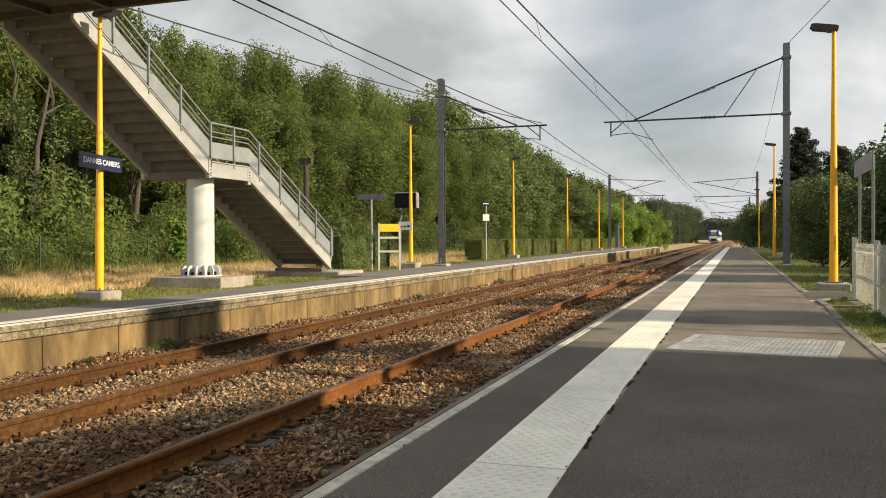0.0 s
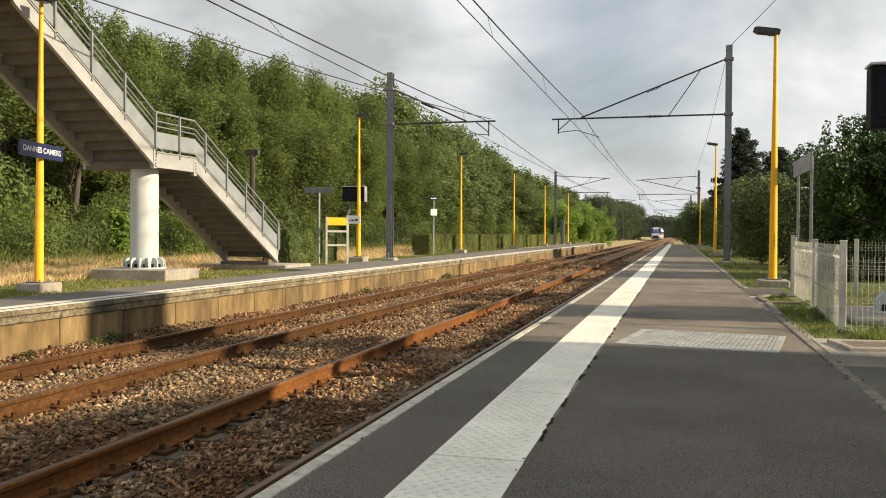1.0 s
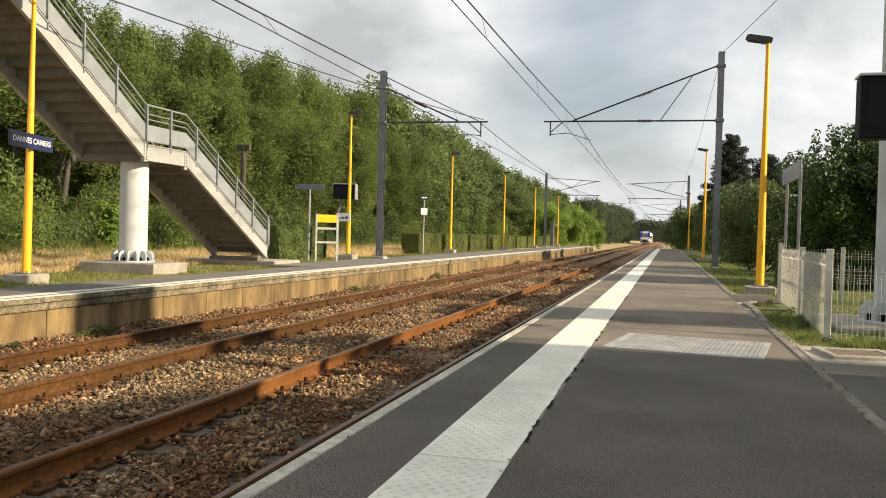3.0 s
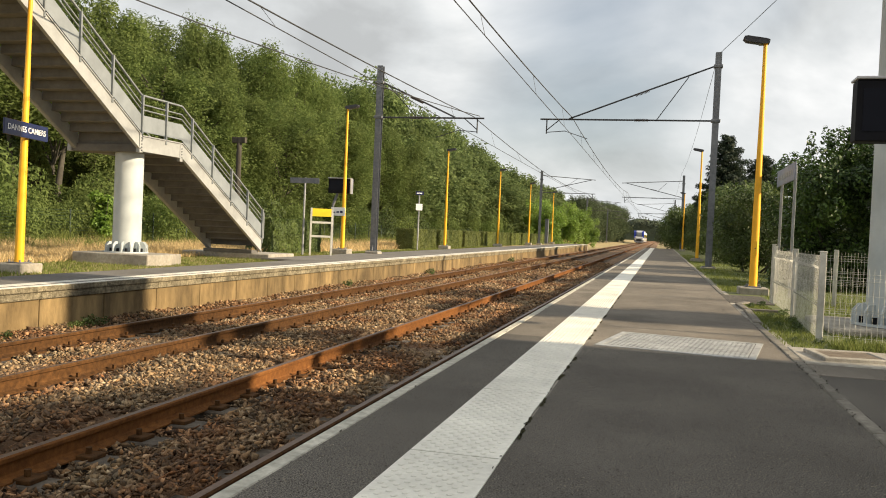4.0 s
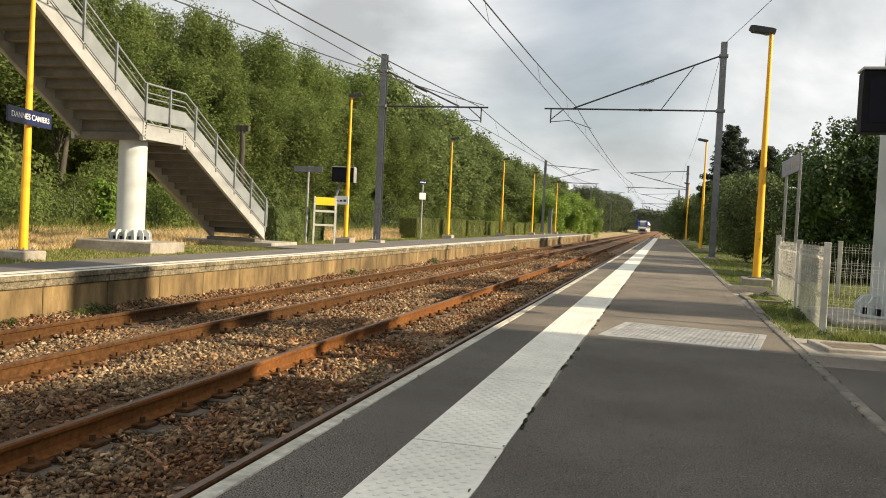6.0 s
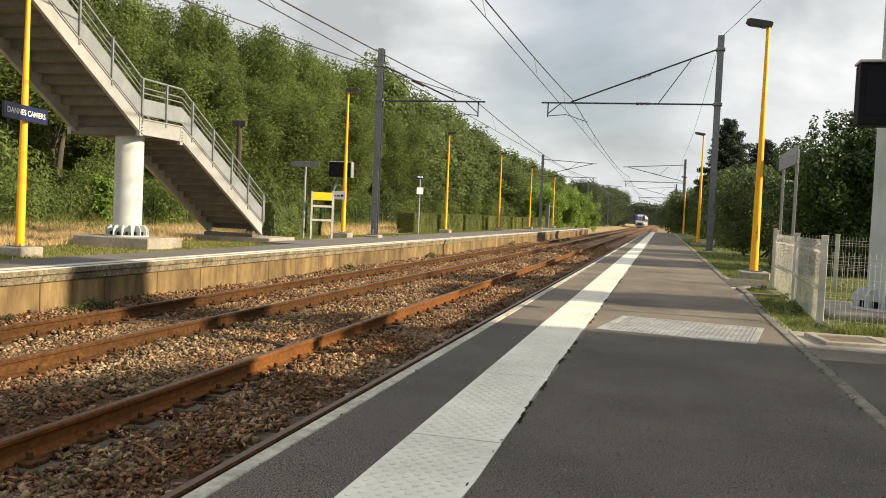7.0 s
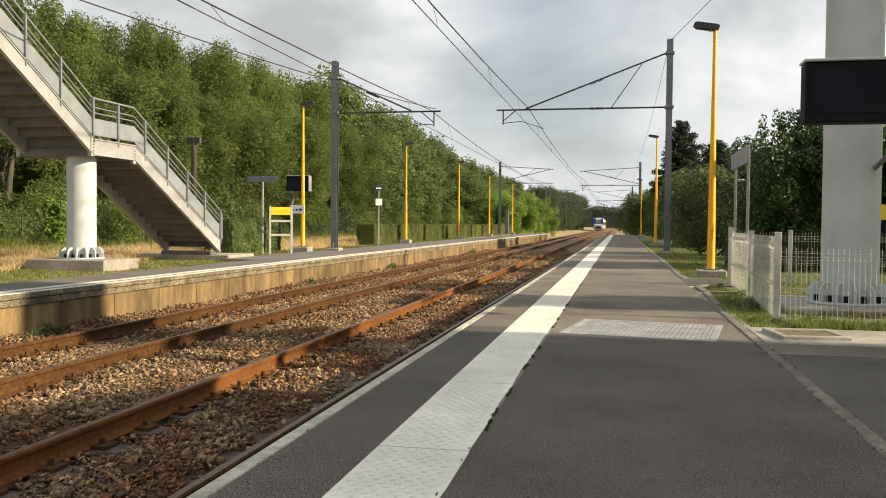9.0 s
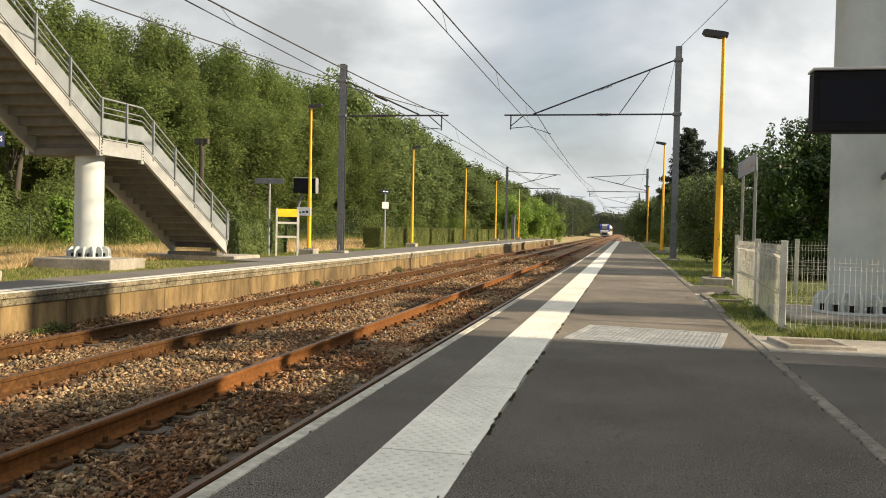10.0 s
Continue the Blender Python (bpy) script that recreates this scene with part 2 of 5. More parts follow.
# leaf darkened to paint the shade inside the wood
M_LEAF_SHADE = mat("shaded_wood_leaf", (0.036, 0.060, 0.020), (0.095, 0.130, 0.042), 0.6, 0.8, spec=0.2, island=0.3, vary=0.15, blot=0.3, blot_scale=0.2, trans=0.35)
M_MOSS = mat("withered_moss", (0.030, 0.028, 0.012), (0.085, 0.080, 0.035), 30, 0.95, island=0.5)
# greyer white that paints the shading on the studs' near sides
M_STUD_SHADE = mat("stud_shade", (0.46, 0.44, 0.37), (0.62, 0.595, 0.52), 40, 0.9, blot=0.3)
M_NEEDLE = mat("dark_needle", (0.012, 0.024, 0.012), (0.03, 0.05, 0.022), 1.0, 0.7, island=0.4, trans=0.15)
M_BARK = mat("grey_bark", (0.040, 0.035, 0.026), (0.10, 0.09, 0.07), 7, 0.95, bump=0.8, bscale=25, stretch=(1, 1, 0.25))
# green greyed slightly to put distance haze into the colour
M_FAR = mat("far_woods", (0.045, 0.065, 0.04), (0.09, 0.11, 0.065), 0.15, 0.95, blot=0.35, blot_scale=0.03)
M_PLATE = mat("chequer_plate", (0.29, 0.29, 0.275), (0.45, 0.45, 0.43), 12, 0.5, 0.15, blot=0.3, blot_scale=3)
M_IRON = mat("rusty_iron_cover", (0.10, 0.075, 0.05), (0.19, 0.15, 0.105), 14, 0.8, bump=0.5)
M_KERB = mat("kerb_concrete", (0.135, 0.122, 0.098), (0.25, 0.228, 0.188), 14, 0.92, bump=0.5, bscale=120, blot=0.35, blot_scale=1.6, vary=0.12)
M_BOARD = mat("lilac_grey_board", (0.20, 0.225, 0.29), (0.27, 0.295, 0.37), 5, 0.5, blot=0.15)
M_GREEN_FENCE = mat("dark_green_mesh", (0.012, 0.03, 0.018), (0.02, 0.045, 0.028), 5, 0.6)


# ---- mesh helpers ----
def box(bm, x0, x1, y0, y1, z0, z1, bevel=0.0):
    v = [bm.verts.new((x, y, z)) for z in (z0, z1) for y in (y0, y1) for x in (x0, x1)]
    fs = [bm.faces.new([v[i] for i in q]) for q in ((0, 2, 3, 1), (4, 5, 7, 6), (0, 1, 5, 4), (2, 6, 7, 3), (0, 4, 6, 2), (1, 3, 7, 5))]
    if bevel:
        bmesh.ops.bevel(bm, geom=list({ed for f in fs for ed in f.edges}), offset=bevel, segments=1, affect="EDGES", profile=0.5)
    return bm


def tube(bm, p0, p1, r0, r1=None, seg=10, caps=True):
    p0, p1 = Vector(p0), Vector(p1)
    r1 = r0 if r1 is None else r1
    q = (p1 - p0).to_track_quat("Z", "Y")
    rings = []
    for p, r in ((p0, r0), (p1, r1)):
        rings.append([bm.verts.new(p + q @ Vector((r * math.cos(2 * math.pi * i / seg), r * math.sin(2 * math.pi * i / seg), 0))) for i in range(seg)])
    for i in range(seg):
        f = bm.faces.new((rings[0][i], rings[0][(i + 1) % seg], rings[1][(i + 1) % seg], rings[1][i]))
        f.smooth = seg > 6
    if caps:
        bm.faces.new([bm.verts.new(v.co) for v in rings[0][::-1]])
        bm.faces.new([bm.verts.new(v.co) for v in rings[1]])
    return bm


def extrude_profile(bm, pts, axis, a, b):
    """A closed outline of (u, v) pairs, swept from a to b along the x or y axis."""
    ends = []
    for s in (a, b):
        ends.append([bm.verts.new((u, s, v) if axis == "y" else (s, u, v)) for u, v in pts])
    n = len(pts)
    for i in range(n):
        bm.faces.new((ends[0][i], ends[0][(i + 1) % n], ends[1][(i + 1) % n], ends[1][i]))
    bm.faces.new(ends[0][::-1])
    bm.faces.new(ends[1])
    bmesh.ops.recalc_face_normals(bm, faces=bm.faces)
    return bm


def mesh_of(name, bm, material):
    me = bpy.data.meshes.new(name)
    bm.to_mesh(me)
    bm.free()
    me.materials.append(material)
    return me


def part(name, bm, material, parent, label=""):
    ob = new(name, mesh_of(name, bm, material))
    ob.parent = parent
    if label:
        tagged(ob, label)
    return ob


def solid(name, bm, material, label, category, group="", kind="", at=(0, 0, 0)):
    ob = new(name, mesh_of(name, bm, material))
    ob.location = at
    return tagged(ob, label, category, group, kind)


def thing(name, at, label, category, group="", kind="", rz=0.0):
    ob = new(name)
    ob.location = at
    ob.rotation_euler = (0, 0, radians(rz))
    ob.empty_display_size = 0.2
    return tagged(ob, label, category, group, kind)


def B():
    return bmesh.new()


def raw(name, verts, faces, material, smooth=False):
    me = bpy.data.meshes.new(name)
    me.from_pydata(verts, [], faces)
    me.materials.append(material)
    if smooth:
        me.shade_smooth()
    return me


# ---- ground, trackbed and platforms ----
Y0, Y1 = -14.0, 94.0          # ends of the right platform
XE = -1.54                    # its edge
XL = -8.30                    # edge of the opposite platform
ZL = -0.03                    # its top


def ground_sheet():
    near = [(-4000, -0.12), (-60, -0.12), (-20, -0.10), (-10, -0.10), (XL - 0.35, -0.10), (XL - 0.34, -0.98), (XE + 0.31, -0.98), (XE + 0.32, -0.10), (2, -0.10), (20, -0.10), (60, -0.10), (4000, -0.10)]
    far = [(-4000, -0.5), (-60, -0.5), (-20, -0.45), (-13, -0.55), (-11, -0.75), (-10.5, -0.80), (0, -0.80), (1.0, -0.75), (3.5, -0.4), (20, -0.3), (60, -0.3), (4000, -0.3)]
    ys = [(-400, near), (-50, near), (10, near), (50, near), (93.8, near), (104, far), (200, far), (500, far), (4500, far)]
    verts, faces = [], []
    for y, prof in ys:
        verts += [(x, y, z) for x, z in prof]
    n = len(near)
    for j in range(len(ys) - 1):
        for i in range(n - 1):
            a = j * n + i
            faces.append((a, a + 1, a + n + 1, a + n))
    return raw("ground", verts, faces, M_SOIL)


tagged(new("ground", ground_sheet()), "earth and rough grass beside the railway", "ground", kind="structure")

bed = B()
extrude_profile(bed, [(XL - 0.2, -0.99), (XE + 0.2, -0.99), (XE + 0.1, -0.72), (-2.05, -0.718), (-2.12, -0.80), (-2.79, -0.80), (-2.86, -0.718), (-3.55, -0.718), (-3.62, -0.80), (-4.30, -0.80), (-4.37, -0.718), (-4.95, -0.70), (-5.47, -0.718), (-5.54, -0.80), (-6.23, -0.80), (-6.30, -0.718), (-6.98, -0.718), (-7.05, -0.80), (-7.74, -0.80), (-7.81, -0.715), (XL - 0.1, -0.64)], "y", Y0, 95.0)
solid("ballast_bed", bed, M_BALLAST_BASE, "brown crushed stone bed under both tracks", "ballast", kind="structure")
bed = B()
extrude_profile(bed, [(-9.9, -0.9), (-0.2, -0.9), (-1.4, -0.73), (-4.95, -0.71), (-8.4, -0.73)], "y", 95.0, 700.0)
solid("ballast_bed_far", bed, M_BALLAST_BASE, "brown crushed stone bed past the platforms", "ballast", kind="structure")

# right platform: body, asphalt, painted edge, tactile strip
plat = B()
box(plat, XE + 0.10, 1.30, Y0, Y1, -1.0, -0.006)
solid("platform_body", plat, M_CONCRETE, "concrete body of the near platform", "platform", kind="structure")
asp = B()
box(asp, XE + 0.08, -1.055, Y0, 8.3, -0.02, 0.0)
box(asp, -0.638, 1.14, Y0, 7.72, -0.02, 0.0)
solid("platform_asphalt", asp, M_ASPHALT, "dark grey fine asphalt of the near platform", "pavement", kind="structure")
# lighter asphalt from the hatch onwards
asp_light = B()
box(asp_light, XE + 0.08, -1.055, 8.3, Y1, -0.02, -0.001)
box(asp_light, -0.638, 1.14, 7.72, Y1, -0.02, -0.001)
solid("platform_asphalt_light", asp_light, M_ASPHALT_LIGHT, "lighter grey asphalt of the near platform", "pavement", kind="structure")
edge = B()
box(edge, XE + 0.004, XE + 0.078, Y0, Y1, -0.16, 0.003, 0.006)
solid("platform_edge", edge, M_EDGE, "worn white painted concrete platform edge", "platform edge", kind="structure")
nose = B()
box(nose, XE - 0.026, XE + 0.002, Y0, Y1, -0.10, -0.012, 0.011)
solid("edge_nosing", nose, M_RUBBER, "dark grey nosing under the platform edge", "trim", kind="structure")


def tactile_strip():
    t = thing("tactile_strip", (0, 0, 0), "white studded warning slabs along the platform edge", "tactile paving", kind="structure")
    r = random.Random(8)
    y = 3.67 - 1.62 * 10
    while y < Y1 - 0.5:
        x1 = -0.645 + r.uniform(-0.012, 0.008)
        bm = B()
        v = [bm.verts.new(p) for p in ((-1.052, y + 0.007, 0), (x1 + r.uniform(-0.006, 0.006), y + 0.007, 0), (x1 + r.uniform(-0.012, 0.006), y + 0.54, 0), (x1 + r.uniform(-0.012, 0.006), y + 1.08, 0), (x1, y + 1.613, 0), (-1.052, y + 1.613, 0))]
        f = bm.faces.new(v)
        top = bmesh.ops.extrude_face_region(bm, geom=[f])
        bmesh.ops.translate(bm, vec=(0, 0, 0.008), verts=[q for q in top["geom"] if isinstance(q, bmesh.types.BMVert)])
        bmesh.ops.translate(bm, vec=(0, 0, -0.002), verts=bm.verts)
        bmesh.ops.recalc_face_normals(bm, faces=bm.faces)
        slab = part("tactile_slab", bm, M_TACTILE, t)
        y += 1.62
    verts, faces, dverts, dfaces = [], [], [], []
    row = 0
    yy = -2.975
    while yy < 16.0:
        for k in range(6):
            x = -1.018 + 0.064 * k + (0.032 if row % 2 else 0.0)
            if x > -0.675:
                continue
            b = len(verts)
            d = len(dverts)
            # thin crescent at the stud's near foot, painted in place of its shade
            for q in range(7):
                w = 3.85 + 0.29 * q
                w0 = 0.0158 + 0.0022 * math.sin(math.pi * q / 6)
                dverts += [(x + 0.0148 * math.cos(w), yy + 0.0148 * math.sin(w), 0.0068), (x + w0 * math.cos(w), yy + w0 * math.sin(w), 0.0066)]
            dfaces += [(d + 2 * q, d + 2 * q + 1, d + 2 * q + 3, d + 2 * q + 2) for q in range(6)]
            for rr, z in ((0.0155, 0.0055), (0.0125, 0.0092), (0.0, 0.0097)):
                if rr:
                    verts += [(x + rr * math.cos(a * 0.7854), yy + rr * math.sin(a * 0.7854), z) for a in range(8)]
                else:
                    verts.append((x, yy, z))
            for a in range(8):
                c = (a + 1) % 8
                faces.append((b + a, b + c, b + 8 + c, b + 8 + a))
                faces.append((b + 8 + a, b + 8 + c, b + 16))
        row += 1
        yy += 0.045
    o = new("stud_shade", raw("stud_shade", dverts, dfaces, M_STUD_SHADE))
    o.parent = t
    tagged(o, kind="stuff")
    o = new("studs", raw("studs", verts, faces, M_TACTILE, False))
    o.parent = t
    tagged(o, kind="stuff")


tactile_strip()


def grit():
    """Coarse chippings that stand out of the near asphalt."""
    rng = np.random.default_rng(61)
    n = 60000
    x = -1.50 + 2.64 * rng.random(n)
    y = 1.7 + 6.0 * rng.random(n) ** 1.25
    keep = (x < -1.065) | (x > -0.625)
    x, y = x[keep], y[keep]
    n = len(x)
    a = rng.random(n) * 6.283
    s = 0.0018 + 0.0042 * rng.random(n) ** 2.4
    ring = [np.stack([x + s * np.cos(a + q), y + s * np.sin(a + q) * 0.8, np.zeros(n)], -1) for q in (0.0, 2.0, 4.1)]
    tip = np.stack([x + s * 0.3 * np.cos(a), y + s * 0.3 * np.sin(a), s * 0.55], -1)
    v = np.stack(ring + [tip], 1).reshape(-1, 3)
    f = (np.array([(0, 1, 3), (1, 2, 3), (2, 0, 3)])[None] + 4 * np.arange(n)[:, None, None]).reshape(-1, 3)
    tagged(new("asphalt_grit", raw("asphalt_grit", v.tolist(), f.tolist(), M_GRIT)), "coarse stone chippings in the dark asphalt", "pavement", kind="stuff")


grit()


def kerbs():
    t = thing("kerb", (0, 0, 0), "flush grey concrete kerb along the platform asphalt", "kerb", kind="structure")
    r = random.Random(2)
    y = Y0
    while y < 11.2:
        part("kerb_stone", box(B(), 1.142, 1.225, y + 0.004, y + 0.996, -0.2, 0.008 + r.uniform(0, 0.004), 0.008), M_KERB, t)
        y += 1.0
    y = 11.2
    # slanting stones up to the planting bed, then its short cross kerb
    for a, b in (((1.2, 11.2), (1.24, 12.2)), ((1.24, 12.2), (1.27, 13.3)), ((1.27, 13.36), (1.72, 13.36)), ((1.27, 13.5), (1.24, 14.4)), ((1.24, 14.4), (1.42, 14.95))):
        a, b = Vector((*a, 0)), Vector((*b, 0))
        d = (b - a)
        n = Vector((-d.y, d.x, 0)).normalized() * 0.05
        bm = B()
        q = [bm.verts.new(p + Vector((0, 0, z))) for z in (-0.2, 0.03) for p in (a - n, b - n, b + n, a + n)]
        for idx in ((3, 2, 1, 0), (4, 5, 6, 7), (0, 1, 5, 4), (1, 2, 6, 5), (2, 3, 7, 6), (3, 0, 4, 7)):
            bm.faces.new([q[j] for j in idx])
        bmesh.ops.bevel(bm, geom=bm.edges[:], offset=0.008, segments=1, affect="EDGES")
        part("kerb_stone", bm, M_KERB, t)
    y = 17.0
    while y < Y1:
        part("kerb_stone", box(B(), 1.14, 1.21, y + 0.004, y + 1.996, -0.2, 0.012, 0.006), M_KERB, t)
        y += 2.0


kerbs()
# asphalt apron between the kerb and the fence, concrete slab, planted verge
bm = box(B(), 1.227, 5.2, Y0, 7.096, -0.15, 0.0)
solid("apron", bm, M_ASPHALT, "dark asphalt apron beside the platform", "pavement", kind="structure")
# front of the slab, given a darker surface to paint the shade on it
bm = box(B(), 1.227, 5.2, 7.1, 7.736, -0.15, 0.002)
solid("slab_shade", bm, M_ASPHALT_LIGHT, "front part of the slab, coloured darker for its shade", "pavement", kind="structure")
bm = box(B(), 1.227, 5.2, 7.74, 8.86, -0.15, 0.012, 0.01)
solid("concrete_slab", bm, M_CONCRETE, "pale concrete slab before the fence", "slab", kind="structure")
bm = B()
box(bm, 1.30, 60.0, 8.87, 94.0, -0.25, -0.012)
solid("verge", bm, M_LAWN, "patchy grass verge behind the platform", "verge", kind="structure")
bm = B()
box(bm, 1.14, 1.86, 14.95, 17.0, -0.15, 0.002)
solid("lamp_apron", bm, M_ASPHALT, "asphalt round the lamp footing", "pavement", kind="structure")
mc = thing("manhole_cover", (1.66, 8.25, 0.012), "rusty iron manhole cover in a raised concrete frame", "manhole cover", rz=8)
bm = B()
for x0, x1, y0, y1 in ((-0.30, 0.30, -0.30, -0.23), (-0.30, 0.30, 0.23, 0.30), (-0.30, -0.23, -0.229, 0.229), (0.23, 0.30, -0.229, 0.229)):
    box(bm, x0, x1, y0, y1, -0.01, 0.035, 0.008)
part("frame", bm, M_CONCRETE, mc, "worn concrete frame")
part("lid", box(B(), -0.226, 0.226, -0.226, 0.226, -0.01, 0.028, 0.006), M_IRON, mc, "rusty iron lid")

hatch = thing("floor_hatch", (0.235, 8.46, 0.0), "galvanised chequer plate hatch set in the platform", "floor hatch", rz=-9)
for x0, x1, y0, y1 in ((-0.70, 0.70, -0.64, -0.575), (-0.70, 0.70, 0.575, 0.64), (-0.70, -0.635, -0.573, 0.573), (0.635, 0.70, -0.573, 0.573)):
    part("frame_bar", box(B(), x0, x1, y0, y1, -0.01, 0.006, 0.002), M_PLATE, hatch)
for i in range(3):
    bm = B()
    y0 = -0.567 + i * 0.380
    box(bm, -0.628, 0.628, y0, y0 + 0.372, -0.01, 0.004, 0.002)
    for a in range(28):
        for c in range(8):
            px, py = -0.60 + a * 0.0445, y0 + 0.03 + c * 0.0445
            s = 0.013
            if (a + c) % 2:
                box(bm, px - s, px + s, py - 0.004, py + 0.004, 0.003, 0.0065)
            else:
                box(bm, px - 0.004, px + 0.004, py - s, py + s, 0.003, 0.0065)
    part("plate", bm, M_PLATE, hatch)


def crumbs():
    """Ragged bits of asphalt and dirt along the strip's and the kerb's edges."""
    r = random.Random(21)
    verts, faces = [], []
    spots = [(-0.648, y) for y in (3.72, 4.4, 5.34, 5.5, 6.3, 8.2, 9.6, 11.6, 11.9, 12.1)] + [(-0.646 + r.uniform(-0.01, 0.004), r.uniform(2.3, 20)) for _ in range(12)]
    spots += [(1.142 + r.uniform(-0.012, 0.02), r.uniform(2.3, 11)) for _ in range(60)] + [(1.224 + r.uniform(-0.02, 0.012), r.uniform(2.3, 8)) for _ in range(40)]
    spots += [(XE + 0.08 + r.uniform(-0.012, 0.006), r.uniform(2.3, 22)) for _ in range(16)]
    for x, y in spots:
        b = len(verts)
        z = 0.0105 if x > 1 else 0.0065
        n = 7
        sx, sy = r.uniform(0.003, 0.010), r.uniform(0.008, 0.035)
        top = []
        for k in range(n):
            a = 6.283 * k / n
            q = r.uniform(0.6, 1.2)
            verts.append((x + sx * q * math.cos(a), y + sy * q * math.sin(a), -0.002))
        for k in range(n):
            vx, vy, _ = verts[b + k]
            verts.append((x + (vx - x) * 0.75, y + (vy - y) * 0.75, z + r.uniform(0, 0.003)))
        faces.append(tuple(b + n + k for k in range(n)))
        for k in range(n):
            c = (k + 1) % n
            faces.append((b + k, b + c, b + n + c, b + n + k))
    tagged(new("asphalt_crumbs", raw("asphalt_crumbs", verts, faces, M_ASPHALT)), "ragged crumbs of asphalt along the paving edges", "debris", kind="stuff")


crumbs()

# opposite platform
plat = B()
box(plat, -10.6, XL + 0.0 - 0.06, Y0, 102.0, -1.0, ZL - 0.10)
solid("opposite_platform_body", plat, M_CONCRETE, "concrete body of the opposite platform", "platform", kind="structure")
asp = B()
box(asp, -9.85, XL - 0.44, Y0, 22.0, -0.12, ZL)
box(asp, -10.9, XL - 0.44, 22.0, 102.0, -0.12, ZL + 0.001)
solid("opposite_platform_asphalt", asp, M_ASPHALT_FAR, "weathered grey asphalt of the opposite platform", "pavement", kind="structure")
line = B()
box(line, XL - 0.44, XL - 0.24, Y0, 102.0, -0.11, ZL + 0.004)
solid("white_line", line, M_WHITE_PAINT, "worn white line along the opposite platform", "platform line", kind="structure")
asp = B()
box(asp, XL - 0.24, XL - 0.12, Y0, 102.0, -0.11, ZL)
solid("edge_strip", asp, M_ASPHALT_FAR, "grey strip between line and coping", "pavement", kind="structure")
wall = thing("platform_wall", (0, 0, 0), "ochre stained concrete panels facing the opposite platform", "platform wall", kind="structure")
PANEL = 1.42
pm = mesh_of("wall_panel", box(B(), XL - 0.10, XL - 0.02, -PANEL / 2 + 0.008, PANEL / 2 - 0.008, -0.99, -0.22, 0.008), M_WALL)
cm = mesh_of("coping_stone", box(box(B(), XL - 0.12, XL + 0.035, -PANEL / 2 + 0.003, PANEL / 2 - 0.003, -0.11, ZL + 0.002, 0.01), XL - 0.10, XL + 0.01, -PANEL / 2 + 0.003, PANEL / 2 - 0.003, -0.215, -0.112, 0.01), M_COPING)
k = -6
while 12.92 + PANEL * (k + 0.5) < 101:
    for nm, me in (("wall_panel", pm), ("coping_stone", cm)):
        o = new(nm, me)
        o.location = (0, 12.92 + PANEL * (k + 0.5), 0)
        o.parent = wall
    k += 1
tagged(new("edge_paint", mesh_of("edge_paint", box(B(), XL - 0.10, XL + 0.03, Y0, 102, ZL, ZL + 0.006), M_WHITE_PAINT)), "thin worn white paint on the coping", "platform line", kind="structure")


# ---- tracks ----
def rail_mesh(y0, y1, material):
    top = -0.55
    prof = [(-0.07, top - 0.172), (0.07, top - 0.172), (0.07, top - 0.16), (0.018, top - 0.142), (0.009, top - 0.125), (0.009, top - 0.05), (0.034, top - 0.038), (0.036, top - 0.012), (0.026, top), (-0.026, top), (-0.036, top - 0.012), (-0.034, top - 0.038), (-0.009, top - 0.05), (-0.009, top - 0.125), (-0.018, top - 0.142), (-0.07, top - 0.16)]
    bm = extrude_profile(B(), prof, "y", y0, y1)
    me = mesh_of("rail", bm, material)
    me.materials.append(M_RAILHEAD)
    for p in me.polygons:
        if p.normal.z > 0.9 and p.center.z > top - 0.01:
            p.material_index = 1
    return me


RAIL = rail_mesh(-14.0, 700.0, M_RUST)
RAIL_FRESH = rail_mesh(-14.0, 700.0, M_RUST_FRESH)
sleeper_mesh = mesh_of("sleeper", box(B(), -1.28, 1.28, -0.125, 0.125, -0.84, -0.722, 0.012), M_SLEEPER)
fb = B()
for rx in (-0.7525, 0.7525):
    for s in (-1, 1):
        box(fb, rx + s * 0.13 - 0.065, rx + s * 0.13 + 0.065, -0.085, 0.085, -0.724, -0.690, 0.006)
        tube(fb, (rx + s * 0.11, 0, -0.70), (rx + s * 0.11, 0, -0.645), 0.024, seg=6)
fast_mesh = mesh_of("fastening", fb, M_RUST)
for name, xc in (("track", -3.205), ("track", -6.64)):
    tr = thing(name, (xc, 0, 0), "rusty steel rails on weathered sleepers in ballast", "railway track", "tracks", kind="structure")
    for rx in (-0.7525, 0.7525):
        o = new("rail", RAIL_FRESH if xc > -4 and rx < 0 else RAIL)
        o.location = (rx, 0, 0)
        o.parent = tr
    y = -4.4
    while y < 60:
        o = new("sleeper", sleeper_mesh)
        o.location = (0, y, 0)
        o.parent = tr
        f = new("fastening", fast_mesh)
        f.parent = o
        y += 0.6
    rest = B()
    while y < 180:
        box(rest, -1.28, 1.28, y - 0.125, y + 0.125, -0.84, -0.722)
        y += 0.6
    tagged(part("far_sleepers", rest, M_SLEEPER, tr), kind="stuff")



